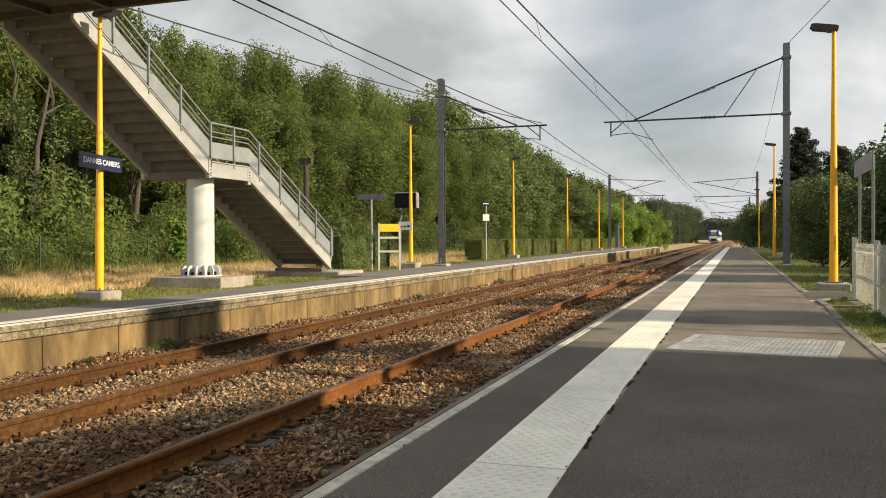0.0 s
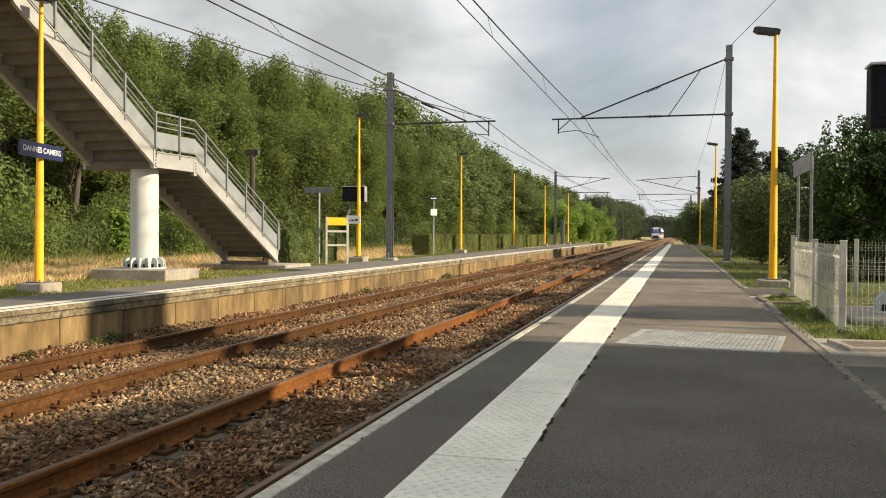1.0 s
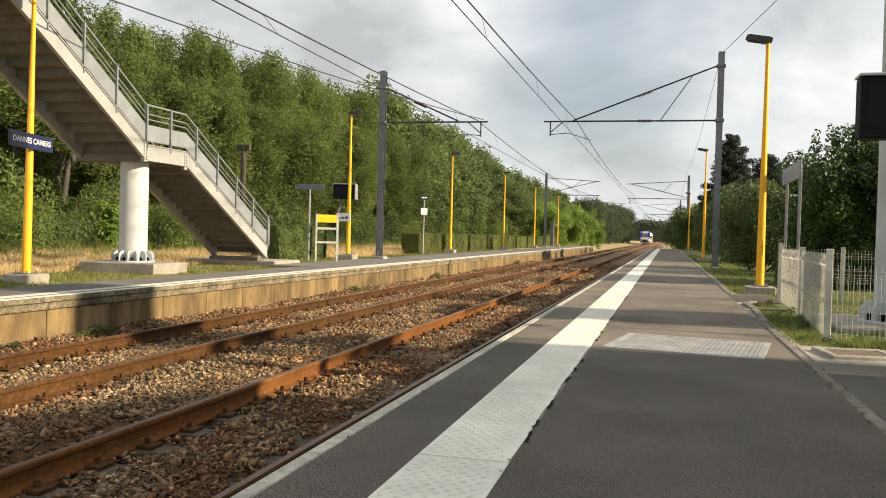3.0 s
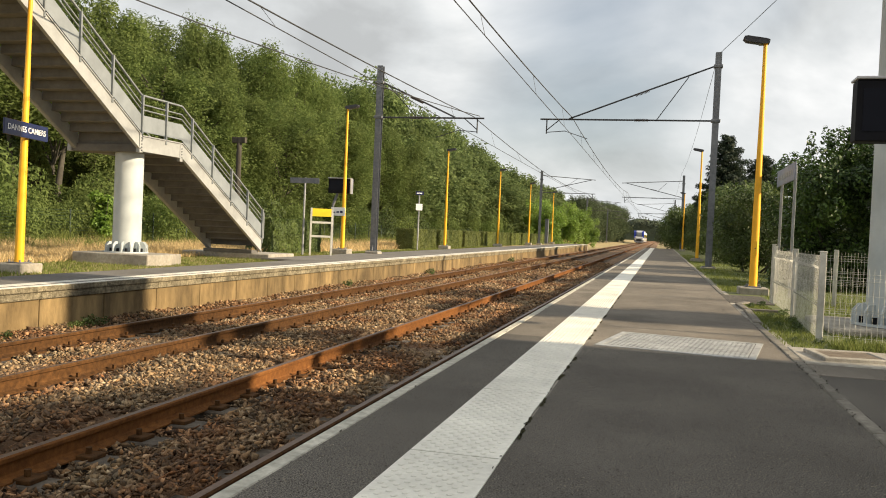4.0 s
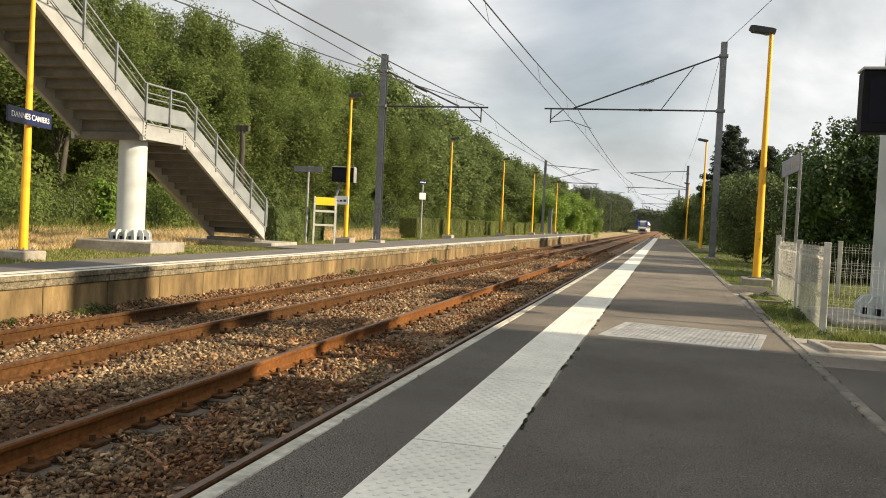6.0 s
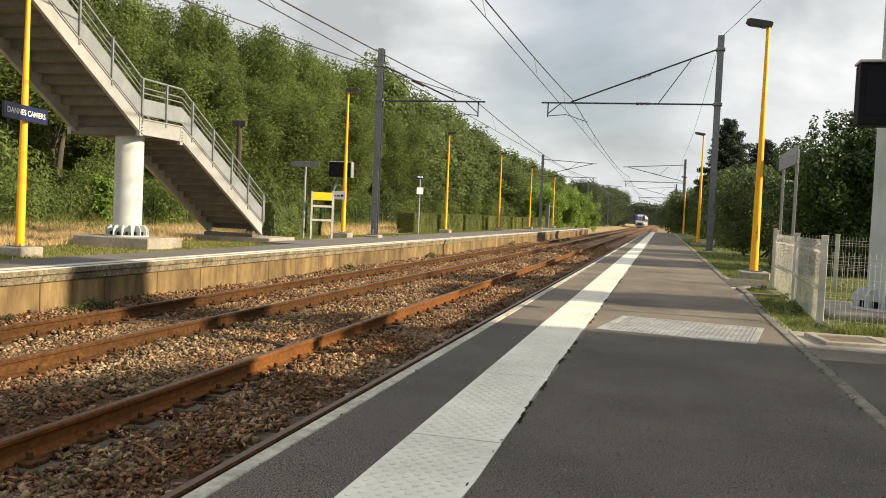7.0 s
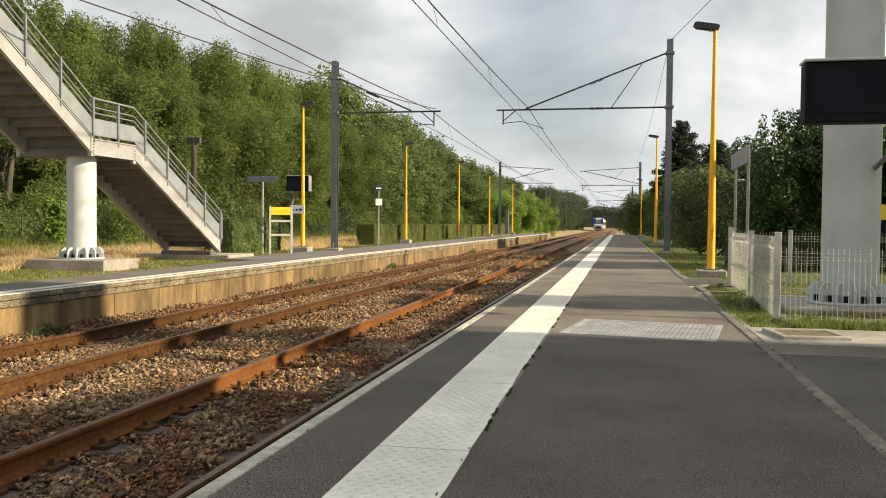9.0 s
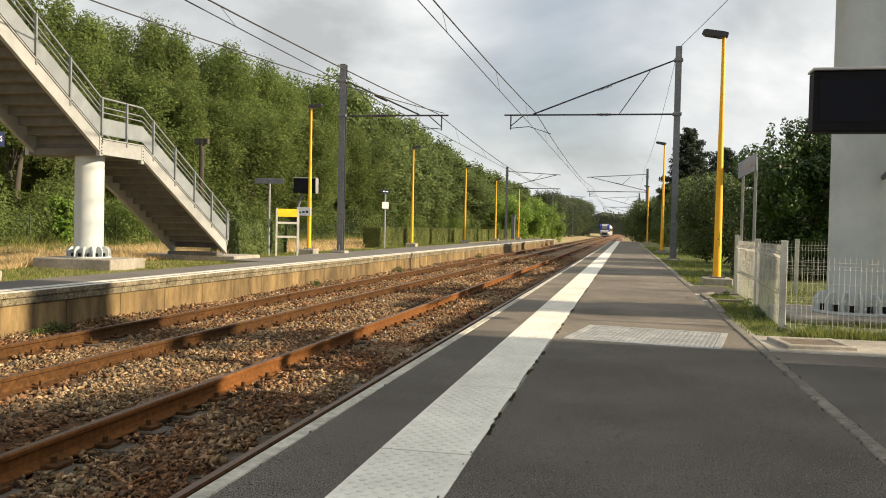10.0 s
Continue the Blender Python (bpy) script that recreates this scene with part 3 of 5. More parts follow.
def stones():
    """Loose ballast, thick near the camera and thinner farther off."""
    rng = np.random.default_rng(4)
    n = 126000
    y = np.where(rng.random(n) < 0.72, 3.0 + 26.0 * rng.random(n) ** 1.6, 9.0 + 46.0 * rng.random(n))
    y[-8000:] = -4.0 + 7.2 * rng.random(8000)
    x = XL - 0.02 + rng.random(n) * (XE - XL + 0.1)
    size = 0.013 + 0.018 * rng.random(n) ** 1.7
    size *= 1 + 0.25 * np.clip((y - 10) / 15, 0, 2)
    keep = np.ones(n, bool)
    for c in (-3.205, -6.64):
        for r in (-0.7525, 0.7525):
            keep &= np.abs(x - c - r) > 0.085
    # sleepers lie open for a while on both sides of each rail
    ph = np.abs(((y - 1.0 + 0.3) % 0.6) - 0.3)
    for c in (-3.205, -6.64):
        near = np.abs(np.abs(x - c) - 0.7525) < 0.30
        keep &= ~((ph < 0.13) & near & (rng.random(n) < 0.88))
    x, y, size = x[keep], y[keep], size[keep]
    n = len(x)
    base = -0.702 + 0.02 * np.sin(x * 3.1 + y * 0.7) + 0.016 * np.sin(y * 2.3 + x)
    base += np.where(np.abs(x + 4.92) < 0.55, 0.045, 0) + np.where(x < XL + 0.75, 0.10 * (XL + 0.75 - x), 0)
    base += np.where(x > XE - 0.6, 0.03, 0)
    for c in (-3.205, -6.64):
        base -= np.where(np.abs(np.abs(x - c) - 0.7525) < 0.34, np.where(np.abs(((y - 0.7) % 0.6) - 0.3) < 0.17, 0.062, 0.02), 0)
    z = base + size * (0.0 + 0.9 * rng.random(n))
    octa = np.array([(-1, 0, 0), (1, 0, 0), (0, -1, 0), (0, 1, 0), (0, 0, -1), (0, 0, 1)], float) * 1.25
    v = octa[None] * (0.5 + 0.75 * rng.random((n, 6, 1))) + rng.normal(size=(n, 6, 3)) * 0.36
    v *= np.stack([0.95 + 0.75 * rng.random(n), 0.55 + 0.5 * rng.random(n), 0.32 + 0.4 * rng.random(n)], -1)[:, None]
    spin, tx, ty = rng.random(n) * 6.283, rng.normal(size=n) * 0.5, rng.normal(size=n) * 0.5
    cs, sn = np.cos(spin), np.sin(spin)
    o, e = np.zeros(n), np.ones(n)
    rz = np.stack([np.stack([cs, -sn, o], -1), np.stack([sn, cs, o], -1), np.stack([o, o, e], -1)], 1)
    rx = np.stack([np.stack([e, o, o], -1), np.stack([o, np.cos(tx), -np.sin(tx)], -1), np.stack([o, np.sin(tx), np.cos(tx)], -1)], 1)
    ry = np.stack([np.stack([np.cos(ty), o, np.sin(ty)], -1), np.stack([o, e, o], -1), np.stack([-np.sin(ty), o, np.cos(ty)], -1)], 1)
    R = rx @ ry @ rz
    v = np.einsum("nij,nkj->nki", R, v) * size[:, None, None] + np.stack([x, y, z], -1)[:, None]
    tri = np.array([(0, 2, 5), (2, 1, 5), (1, 3, 5), (3, 0, 5), (2, 0, 4), (1, 2, 4), (3, 1, 4), (0, 3, 4)])
    idx = (tri[None] + 6 * np.arange(n)[:, None, None]).ravel().astype(np.int32)
    me = bpy.data.meshes.new("ballast_stones")
    me.vertices.add(n * 6)
    me.vertices.foreach_set("co", v.astype(np.float32).ravel())
    me.loops.add(len(idx))
    me.loops.foreach_set("vertex_index", idx)
    me.polygons.add(n * 8)
    me.polygons.foreach_set("loop_start", np.arange(0, n * 24, 3, dtype=np.int32))
    me.update(calc_edges=True)
    me.materials.append(M_STONE)
    tagged(new("ballast_stones", me), "loose angular brown ballast stones between the rails", "ballast", kind="stuff")


stones()


# ---- foliage helpers ----
def leaf_mesh(name, blobs, count, size, material, seed, fill=0.35, flat=0.0, slim=0.55, corners=4, soft=False):
    """Many small bent leaves spread over and inside ellipsoid clumps (x, y, z, rx, ry, rz)."""
    rng = np.random.default_rng(seed)
    w = np.array([(b[3] * b[4] + b[4] * b[5] + b[3] * b[5]) for b in blobs])
    pick = rng.choice(len(blobs), count, p=w / w.sum())
    bl = np.array(blobs)[pick]
    d = rng.normal(size=(count, 3))
    d /= np.linalg.norm(d, axis=1)[:, None]
    rad = np.where(rng.random(count) < fill, rng.random(count) ** 0.5, 0.86 + 0.26 * rng.random(count) ** 1.5)
    if soft:
        rad = 0.42 + 0.80 * rng.random(count) ** 0.7
    pos = bl[:, :3] + d * bl[:, 3:] * rad[:, None]
    nrm = d + rng.normal(size=(count, 3)) * 0.7 + np.array([0, 0, 0.35])
    nrm[:, 2] += flat
    nrm /= np.linalg.norm(nrm, axis=1)[:, None]
    u = np.cross(nrm, rng.normal(size=(count, 3)))
    u /= np.linalg.norm(u, axis=1)[:, None]
    v = np.cross(nrm, u)
    s = size * (0.6 + 0.8 * rng.random(count))[:, None]
    a = pos - u * s
    b = pos + v * s * slim + nrm * s * 0.18
    c = pos + u * s
    e = pos - v * s * slim + nrm * s * 0.18
    verts = np.stack([a, b, c, e] if corners == 4 else [pos - u * s * 0.7 + v * s * slim, pos - u * s * 0.7 - v * s * slim, c], 1).reshape(-1, 3)
    me = bpy.data.meshes.new(name)
    me.vertices.add(len(verts))
    me.vertices.foreach_set("co", verts.astype(np.float32).ravel())
    me.loops.add(count * corners)
    me.loops.foreach_set("vertex_index", np.arange(count * corners, dtype=np.int32))
    me.polygons.add(count)
    me.polygons.foreach_set("loop_start", np.arange(0, count * corners, corners, dtype=np.int32))
    me.update(calc_edges=True)
    me.materials.append(material)
    return me


def crown_blobs(rng, h, width, base, n, top):
    """Many small clumps along several rising limbs, which together fill an uneven crown."""
    out = []
    limbs = [(0.0, 0.0, 0.98)]
    for i in range(10):
        limbs.append((i * 2.4 + rng.uniform(-0.4, 0.4), rng.uniform(0.3, 0.9), rng.uniform(0.74, 0.97)))
    for i in range(n):
        a, reach, tip = limbs[i % len(limbs)]
        f = rng.random() ** 0.7
        foot = base + (tip - base) * 0.12 * rng.random()
        z = h * (foot + (tip - foot) * f)
        lean = reach * width * min(1.0, 0.45 + 0.75 * f) * (1.0 - 0.45 * top * f)
        thick = width * 0.40 * math.sqrt(max(0.05, 1.0 - f ** 2.8))
        b, q = rng.random() * 6.283, rng.random() ** 0.5
        s = width * rng.uniform(0.13, 0.27)
        out.append((lean * math.cos(a) + thick * q * math.cos(b), lean * math.sin(a) + thick * q * math.sin(b), z, s * rng.uniform(0.7, 1.1), s * rng.uniform(0.7, 1.1), s * rng.uniform(1.0, 1.5)))
    return out


def tree_mesh_set(seed, h, width, leaves, size, material, base=0.05, trunk=0.22, n=90, top=0.5, corners=3):
    rng = random.Random(seed)
    blobs = crown_blobs(rng, h, width, base, n, top)
    crown = leaf_mesh("crown", blobs, leaves, size, material, seed, fill=0.45, corners=corners, slim=0.5, soft=True)
    bm = B()
    p = Vector((0, 0, -0.3))
    r = trunk
    for i in range(6):
        q = p + Vector((rng.uniform(-0.15, 0.15), rng.uniform(-0.15, 0.15), h * 0.85 / 6))
        tube(bm, p, q, r, r * 0.8, 8, False)
        p, r = q, r * 0.8
    for b in blobs[::6]:
        z0 = max(0.8, b[2] - width * 0.7)
        tube(bm, (0, 0, z0), (b[0] * 0.8, b[1] * 0.8, b[2]), trunk * 0.3, trunk * 0.08, 5, False)
    return crown, mesh_of("trunk", bm, M_BARK)


def plant_tree(meshes, at, scale, rz, label, name="tree", group="", category="tree", zs=1.0):
    t = new(name)
    t.empty_display_size = 0.3
    tagged(t, label, category, group)
    for nm, me in zip(("crown", "trunk"), meshes):
        o = new(nm, me)
        o.parent = t
    t.matrix_basis = Matrix.Translation(at) @ Matrix.Rotation(radians(rz), 4, "Z") @ Matrix.Diagonal((scale, scale, scale * zs, 1))
    return t


# ---- lamps, masts, wires ----
M_LENS = mat("lamp_lens", (0.16, 0.16, 0.16), (0.22, 0.22, 0.22), 6, 0.3)


def lamp_post(at, height, turn, label, head_mat=M_LAMP_HEAD, lean=0.0):
    t = thing("street_lamp", at, label, "lamp post", "yellow platform lamps", rz=turn)
    part("base_block", box(B(), -0.28, 0.28, -0.28, 0.28, -0.14, 0.13, 0.02), M_CONCRETE, t, "grey concrete footing")
    part("base_plate", box(B(), -0.15, 0.15, -0.15, 0.15, 0.132, 0.15, 0.004), M_GALV, t)
    for sx in (-0.11, 0.11):
        for sy in (-0.11, 0.11):
            part("bolt", tube(B(), (sx, sy, 0.15), (sx, sy, 0.19), 0.018, seg=6), M_GALV, t)
    pole = B()
    for z0, z1, r0, r1 in ((0.15, height * 0.3, 0.080, 0.071), (height * 0.3, height * 0.8, 0.071, 0.041), (height * 0.8, height - 0.05, 0.041, 0.037)):
        tube(pole, (0, 0, z0), (0, 0, z1), r0, r1, 16)
    bmesh.ops.transform(pole, matrix=Matrix.Shear("XY", 4, (lean / height, 0)), verts=pole.verts)
    part("pole", pole, M_YELLOW, t)
    part("access_door", box(B(), -0.035, 0.035, -0.084, -0.070, 0.75, 1.05, 0.004), M_YELLOW, t)
    part("door_lock", tube(B(), (0, -0.083, 0.9), (0, -0.091, 0.9), 0.012, seg=8), M_LAMP_HEAD, t)
    head = B()
    extrude_profile(head, [(-0.42, height + 0.05), (-0.36, height - 0.005), (-0.02, height - 0.06), (0.07, height - 0.045), (0.08, height + 0.02), (0.02, height + 0.045), (-0.34, height + 0.105), (-0.40, height + 0.095)], "x", -0.115, 0.115)
    bmesh.ops.rotate(head, verts=head.verts, cent=(0, 0, 0), matrix=Matrix.Rotation(radians(-90), 3, "Z"))
    bmesh.ops.translate(head, verts=head.verts, vec=(lean, 0, 0))
    lh = part("lamp_head", head, head_mat, t, "dark angular lamp housing")
    part("lens", box(B(), -0.12 + lean, -0.025 + lean, -0.09, 0.09, height - 0.064, height - 0.05, 0.003), M_LENS, lh, "grey glass lens")
    return t


LAMP_L = "yellow tapered lamp post with a dark angular head"
llamps = [(-11.08, 12.87, 5.2), (-11.27, 29.28, 5.28), (-11.3, 44.6, 5.28), (-11.4, 60.5, 5.45), (-11.6, 76.5, 5.5), (-11.8, 95.0, 5.7)]
for x, y, h in llamps:
    lamp_post((x, y, -0.06 if y < 20 else 0), h, 180, LAMP_L, lean=-0.07 if y < 20 else 0.0)
rlamps = [(1.793, 17.87, 4.97), (1.70, 43.0, 5.35), (1.86, 80.0, 5.2)]
for x, y, h in rlamps:
    lamp_post((x, y, 0), h, 0, LAMP_L)


def h_beam(bm, w, d, t, z0, z1):
    box(bm, -w / 2, w / 2, -d / 2, -d / 2 + t, z0, z1)
    box(bm, -w / 2, w / 2, d / 2 - t, d / 2, z0, z1)
    box(bm, -t / 2, t / 2, -d / 2 + t, d / 2 - t, z0, z1)
    return bm


def catenary_mast(at, side, height, reach, arm_z, top_z, strut=(1.0, 2.1), zb=0.0, raised=0.0):
    """side: +1 when its arm reaches towards +x."""
    t = thing("catenary_mast", at, "dark grey steel catenary mast with a cantilever arm", "catenary mast", "catenary masts")
    part("footing", box(B(), -0.26, 0.26, -0.26, 0.26, zb - 0.3, zb + 0.06, 0.02), M_CONCRETE, t)
    part("mast_beam", h_beam(B(), 0.22, 0.22, 0.016, zb + 0.06, height), M_GALV, t)
    part("base_plate", box(B(), -0.22, 0.22, -0.22, 0.22, zb + 0.061, zb + 0.085, 0.004), M_GALV, t)
    for q in (-1, 1):
        bm = B()
        extrude_profile(bm, [(q * 0.131, zb + 0.086), (q * 0.21, zb + 0.086), (q * 0.15, zb + 0.30), (q * 0.131, zb + 0.30)], "x", -0.012, 0.012)
        part("stiffener", bm, M_GALV, t)
    s = side
    hr = part("arm_tube", tube(B(), (s * 0.13, 0, arm_z), (s * reach, 0, arm_z), 0.032, seg=8), M_WIRE, t)
    # the stay falls from the mast's head to the arm, or on the far masts rises from the arm to the upper tube
    far_end = reach - 0.3 if raised else reach - 1.1
    za, zc = (arm_z + 0.15, raised) if raised else (top_z, arm_z + 0.03)
    stay = part("stay_tube", tube(B(), (s * 0.13, 0, za), (s * far_end, 0, zc), 0.03, seg=8), M_WIRE, t)
    mid = 0.5 * far_end
    for p0, p1, par in (((s * (mid - 0.25), 0, arm_z), (s * (mid + 0.25), 0, arm_z), hr), ((s * (mid - 0.25), 0, za + (zc - za) * (mid - 0.25) / far_end), (s * (mid + 0.25), 0, za + (zc - za) * (mid + 0.25) / far_end), stay)):
        ins = B()
        a, c = Vector(p0), Vector(p1)
        for i in range(11):
            tube(ins, a + (c - a) * (i / 11 + 0.01), a + (c - a) * (i / 11 + 0.06), 0.055, seg=10)
        part("insulator", ins, M_INSULATOR, par)
    part("strut", tube(B(), (s * strut[0], 0, za + (zc - za) * strut[0] / far_end), (s * strut[1], 0, raised + 0.1 if raised else arm_z), 0.018, seg=6), M_WIRE, t)
    br = B()
    tube(br, (s * (reach - 0.25), 0, arm_z), (s * (reach - 0.25), 0, arm_z - 0.55), 0.025, seg=6)
    tube(br, (s * (reach - 0.25), 0, arm_z - 0.42), (s * (reach - 0.75), 0, arm_z), 0.02, seg=6)
    part("drop_bracket", br, M_WIRE, t)
    reg = B()
    tube(reg, (s * (reach - 0.25), 0, arm_z - 0.5), (s * (reach - 0.95), 0, arm_z - 0.44), 0.016, seg=6)
    tube(reg, (s * (reach - 0.95), 0, arm_z - 0.44), (s * (reach - 1.8), 0, arm_z - 0.72), 0.014, seg=6)
    part("steady_arm", reg, M_WIRE, t)
    for z in (arm_z, top_z):
        part("collar", box(B(), -0.16, 0.16, -0.16, 0.16, z - 0.05, z + 0.05, 0.01), M_GALV, t)
    return t


MASTS_R = [-21.5, 32.6, 86.7, 140.8, 194.9]
MASTS_L = [-23.4, 30.63, 84.7, 138.8, 192.9]
for y in MASTS_R:
    if y < 50:
        catenary_mast((1.70, y, 0), -1, 7.86, 6.4, 5.38, 7.36)
    else:
        m = catenary_mast((1.86, y, -0.1), -1, 7.4, 5.85, 5.1, 6.6, (2.4, 1.6), raised=6.52)
        part("upper_tube", tube(B(), (0, 0, 6.85), (-5.9, 0, 6.5), 0.035, seg=8), M_GALV, m)
for y in MASTS_L:
    if y < 50:
        catenary_mast((-10.53, y, 0), 1, 7.05, 4.05, 5.12, 6.42, (0.4, 1.5))
    else:
        m = catenary_mast((-11.80, y, 0), 1, 7.25, 5.32, 5.12, 6.42, (2.6, 3.6), raised=6.5)
        part("upper_tube", tube(B(), (0, 0, 6.8), (5.3, 0, 6.48), 0.035, seg=8), M_GALV, m)


def wire(name, pts, r, label, group):
    cu = bpy.data.curves.new(name, "CURVE")
    cu.dimensions = "3D"
    cu.bevel_depth = r
    cu.bevel_resolution = 1
    sp = cu.splines.new("POLY")
    sp.points.add(len(pts) - 1)
    for p, q in zip(sp.points, pts):
        p.co = (*q, 1)
    cu.materials.append(M_WIRE)
    return tagged(new(name, cu), label, "overhead wire", group)


def span_pts(a, b, sag, n=14):
    a, b = Vector(a), Vector(b)
    return [a + (b - a) * (i / n) - Vector((0, 0, sag * 4 * (i / n) * (1 - i / n))) for i in range(n + 1)]


def overhead(xc, xm, masts, z_contact, z_mess, sag):
    for i in range(len(masts) - 1):
        ya, yb = masts[i], masts[i + 1]
        mess = span_pts((xm[i % 2], ya, z_mess), (xm[(i + 1) % 2], yb, z_mess), sag)
        cont = span_pts((xc, ya, z_contact), (xc, yb, z_contact), 0.03)
        wire("messenger_wire", mess, 0.015, "dark overhead messenger wire above the track", "overhead wires")
        wire("contact_wire", cont, 0.010, "dark overhead contact wire above the track", "overhead wires")
        for k in range(1, 9):
            y = ya + (yb - ya) * (k - 0.5) / 8
            f = (y - ya) / (yb - ya)
            x = xm[i % 2] + (xm[(i + 1) % 2] - xm[i % 2]) * f
            wire("dropper", [(x, y, z_mess - sag * 4 * f * (1 - f)), (xc, y, z_contact - 0.03 * 4 * f * (1 - f))], 0.005, "thin dropper between contact and messenger wires", "droppers")


overhead(-3.38, (-3.46, -3.50), MASTS_R, 4.68, 5.46, 0.45)
overhead(-6.69, (-7.30, -6.88), MASTS_L, 4.42, 5.18, 0.48)
FEED = "dark feeder wire running to the mast"
wire("feeder_wire", span_pts((-10.36, 12.55, 5.19), (-6.65, 30.63, 5.2), 0.14), 0.014, FEED, "feeder wires")
wire("feeder_wire", span_pts((1.72, 32.6, 7.82), (9.0, -16.0, 8.6), 0.25), 0.010, FEED, "feeder wires")
for ya, yb in zip(MASTS_R[1:], MASTS_R[2:]):
    wire("feeder_wire", span_pts((1.62, ya, 7.5), (1.62, yb, 7.5), 0.6), 0.008, FEED, "feeder wires")


# ---- footbridge with its left stairs ----
bridge = thing("footbridge", (-12.4, 16.95, 0), "pale painted steel footbridge and stairs on round piers", "footbridge")
XS, XF = 1.0, -0.64          # near and far stringer, from the axis of the stairs


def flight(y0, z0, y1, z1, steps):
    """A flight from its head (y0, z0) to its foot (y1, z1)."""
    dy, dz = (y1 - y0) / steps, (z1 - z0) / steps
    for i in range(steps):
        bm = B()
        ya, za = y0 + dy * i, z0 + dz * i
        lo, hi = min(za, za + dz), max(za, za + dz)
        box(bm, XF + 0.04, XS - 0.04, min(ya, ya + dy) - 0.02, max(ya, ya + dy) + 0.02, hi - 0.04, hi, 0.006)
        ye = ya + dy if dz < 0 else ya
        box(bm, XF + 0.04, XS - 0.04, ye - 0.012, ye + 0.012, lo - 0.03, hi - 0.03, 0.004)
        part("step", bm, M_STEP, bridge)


def side(x, y0, z0, y1, z1, posts=(0.0, 0.26, 0.51, 0.755, 1.0)):
    n = 0.035
    bm = B()
    extrude_profile(bm, [(y0, z0 - 0.24), (y0, z0 + 0.10), (y1, z1 + 0.10), (y1, z1 - 0.24)], "x", x - n, x + n)
    part("stringer", bm, M_BRIDGE, bridge)
    for q in (0.10, -0.24):
        bm = B()
        extrude_profile(bm, [(y0, z0 + q - 0.012), (y0, z0 + q + 0.012), (y1, z1 + q + 0.012), (y1, z1 + q - 0.012)], "x", x - 0.06 if x < 0 else x - 0.01, x + 0.01 if x < 0 else x + 0.06)
        part("flange", bm, M_BRIDGE, bridge)
    bm = B()
    extrude_profile(bm, [(y0, z0 + 0.19), (y0, z0 + 0.56), (y1, z1 + 0.56), (y1, z1 + 0.19)], "x", x - 0.012, x + 0.012)
    part("side_panel", bm, M_BRIDGE_GREY, bridge, "light grey infill panel")
    for q in (0.68, 0.80, 1.0):
        part("handrail", tube(B(), (x, y0, z0 + q), (x, y1, z1 + q), 0.024 if q > 0.9 else 0.016, seg=8), M_HANDRAIL, bridge)
    for f in posts:
        y, z = y0 + (y1 - y0) * f, z0 + (z1 - z0) * f
        part("railing_post", box(B(), x - 0.03 + (0.03 if x > 0 else -0.03), x + 0.03 + (0.03 if x > 0 else -0.03), y - 0.022, y + 0.022, z + 0.0, z + 1.0, 0.004), M_HANDRAIL, bridge)


flight(-0.1, 2.70, -4.35, 5.27, 14)
flight(1.55, 2.70, 6.0, 0.30, 14)
for x in (XS, XF):
    side(x, -0.1, 2.70, -4.35, 5.27)
    side(x, -0.1, 2.70, 1.55, 2.70, posts=(0.58,))
    side(x, 1.55, 2.70, 6.0, 0.36, posts=(0.10, 0.335, 0.565, 0.785, 1.0))
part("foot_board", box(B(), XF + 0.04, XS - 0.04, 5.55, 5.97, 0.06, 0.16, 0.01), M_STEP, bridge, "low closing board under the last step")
part("foot_bend", tube(tube(B(), (XS, 6.0, 1.36), (XS, 6.16, 1.22), 0.024, seg=8), (XS, 6.16, 1.22), (XS, 6.16, 0.5), 0.024, seg=8), M_HANDRAIL, bridge)
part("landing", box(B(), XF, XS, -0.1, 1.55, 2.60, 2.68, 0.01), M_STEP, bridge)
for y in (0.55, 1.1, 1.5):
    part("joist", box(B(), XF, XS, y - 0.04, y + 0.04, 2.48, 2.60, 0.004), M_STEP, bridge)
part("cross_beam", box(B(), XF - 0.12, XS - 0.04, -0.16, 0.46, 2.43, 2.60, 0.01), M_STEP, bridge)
for x in (XS - 0.02, XF - 0.16):
    part("end_plate", box(B(), x - 0.02, x + 0.08, -0.2, -0.08, 2.42, 2.84, 0.006), M_BRIDGE, bridge)
part("end_plate", box(B(), XS - 0.04, XS + 0.05, 1.46, 1.58, 2.36, 2.76, 0.006), M_BRIDGE, bridge)
for k in range(5):
    part("bolt", tube(B(), (XS + 0.06, -0.14, 2.47 + 0.07 * k), (XS + 0.085, -0.14, 2.47 + 0.07 * k), 0.014, seg=6), M_GALV, bridge)
for k in range(4):
    part("bolt", tube(B(), (XS + 0.045, 1.52, 2.46 + 0.07 * k), (XS + 0.075, 1.52, 2.46 + 0.07 * k), 0.014, seg=6), M_GALV, bridge)


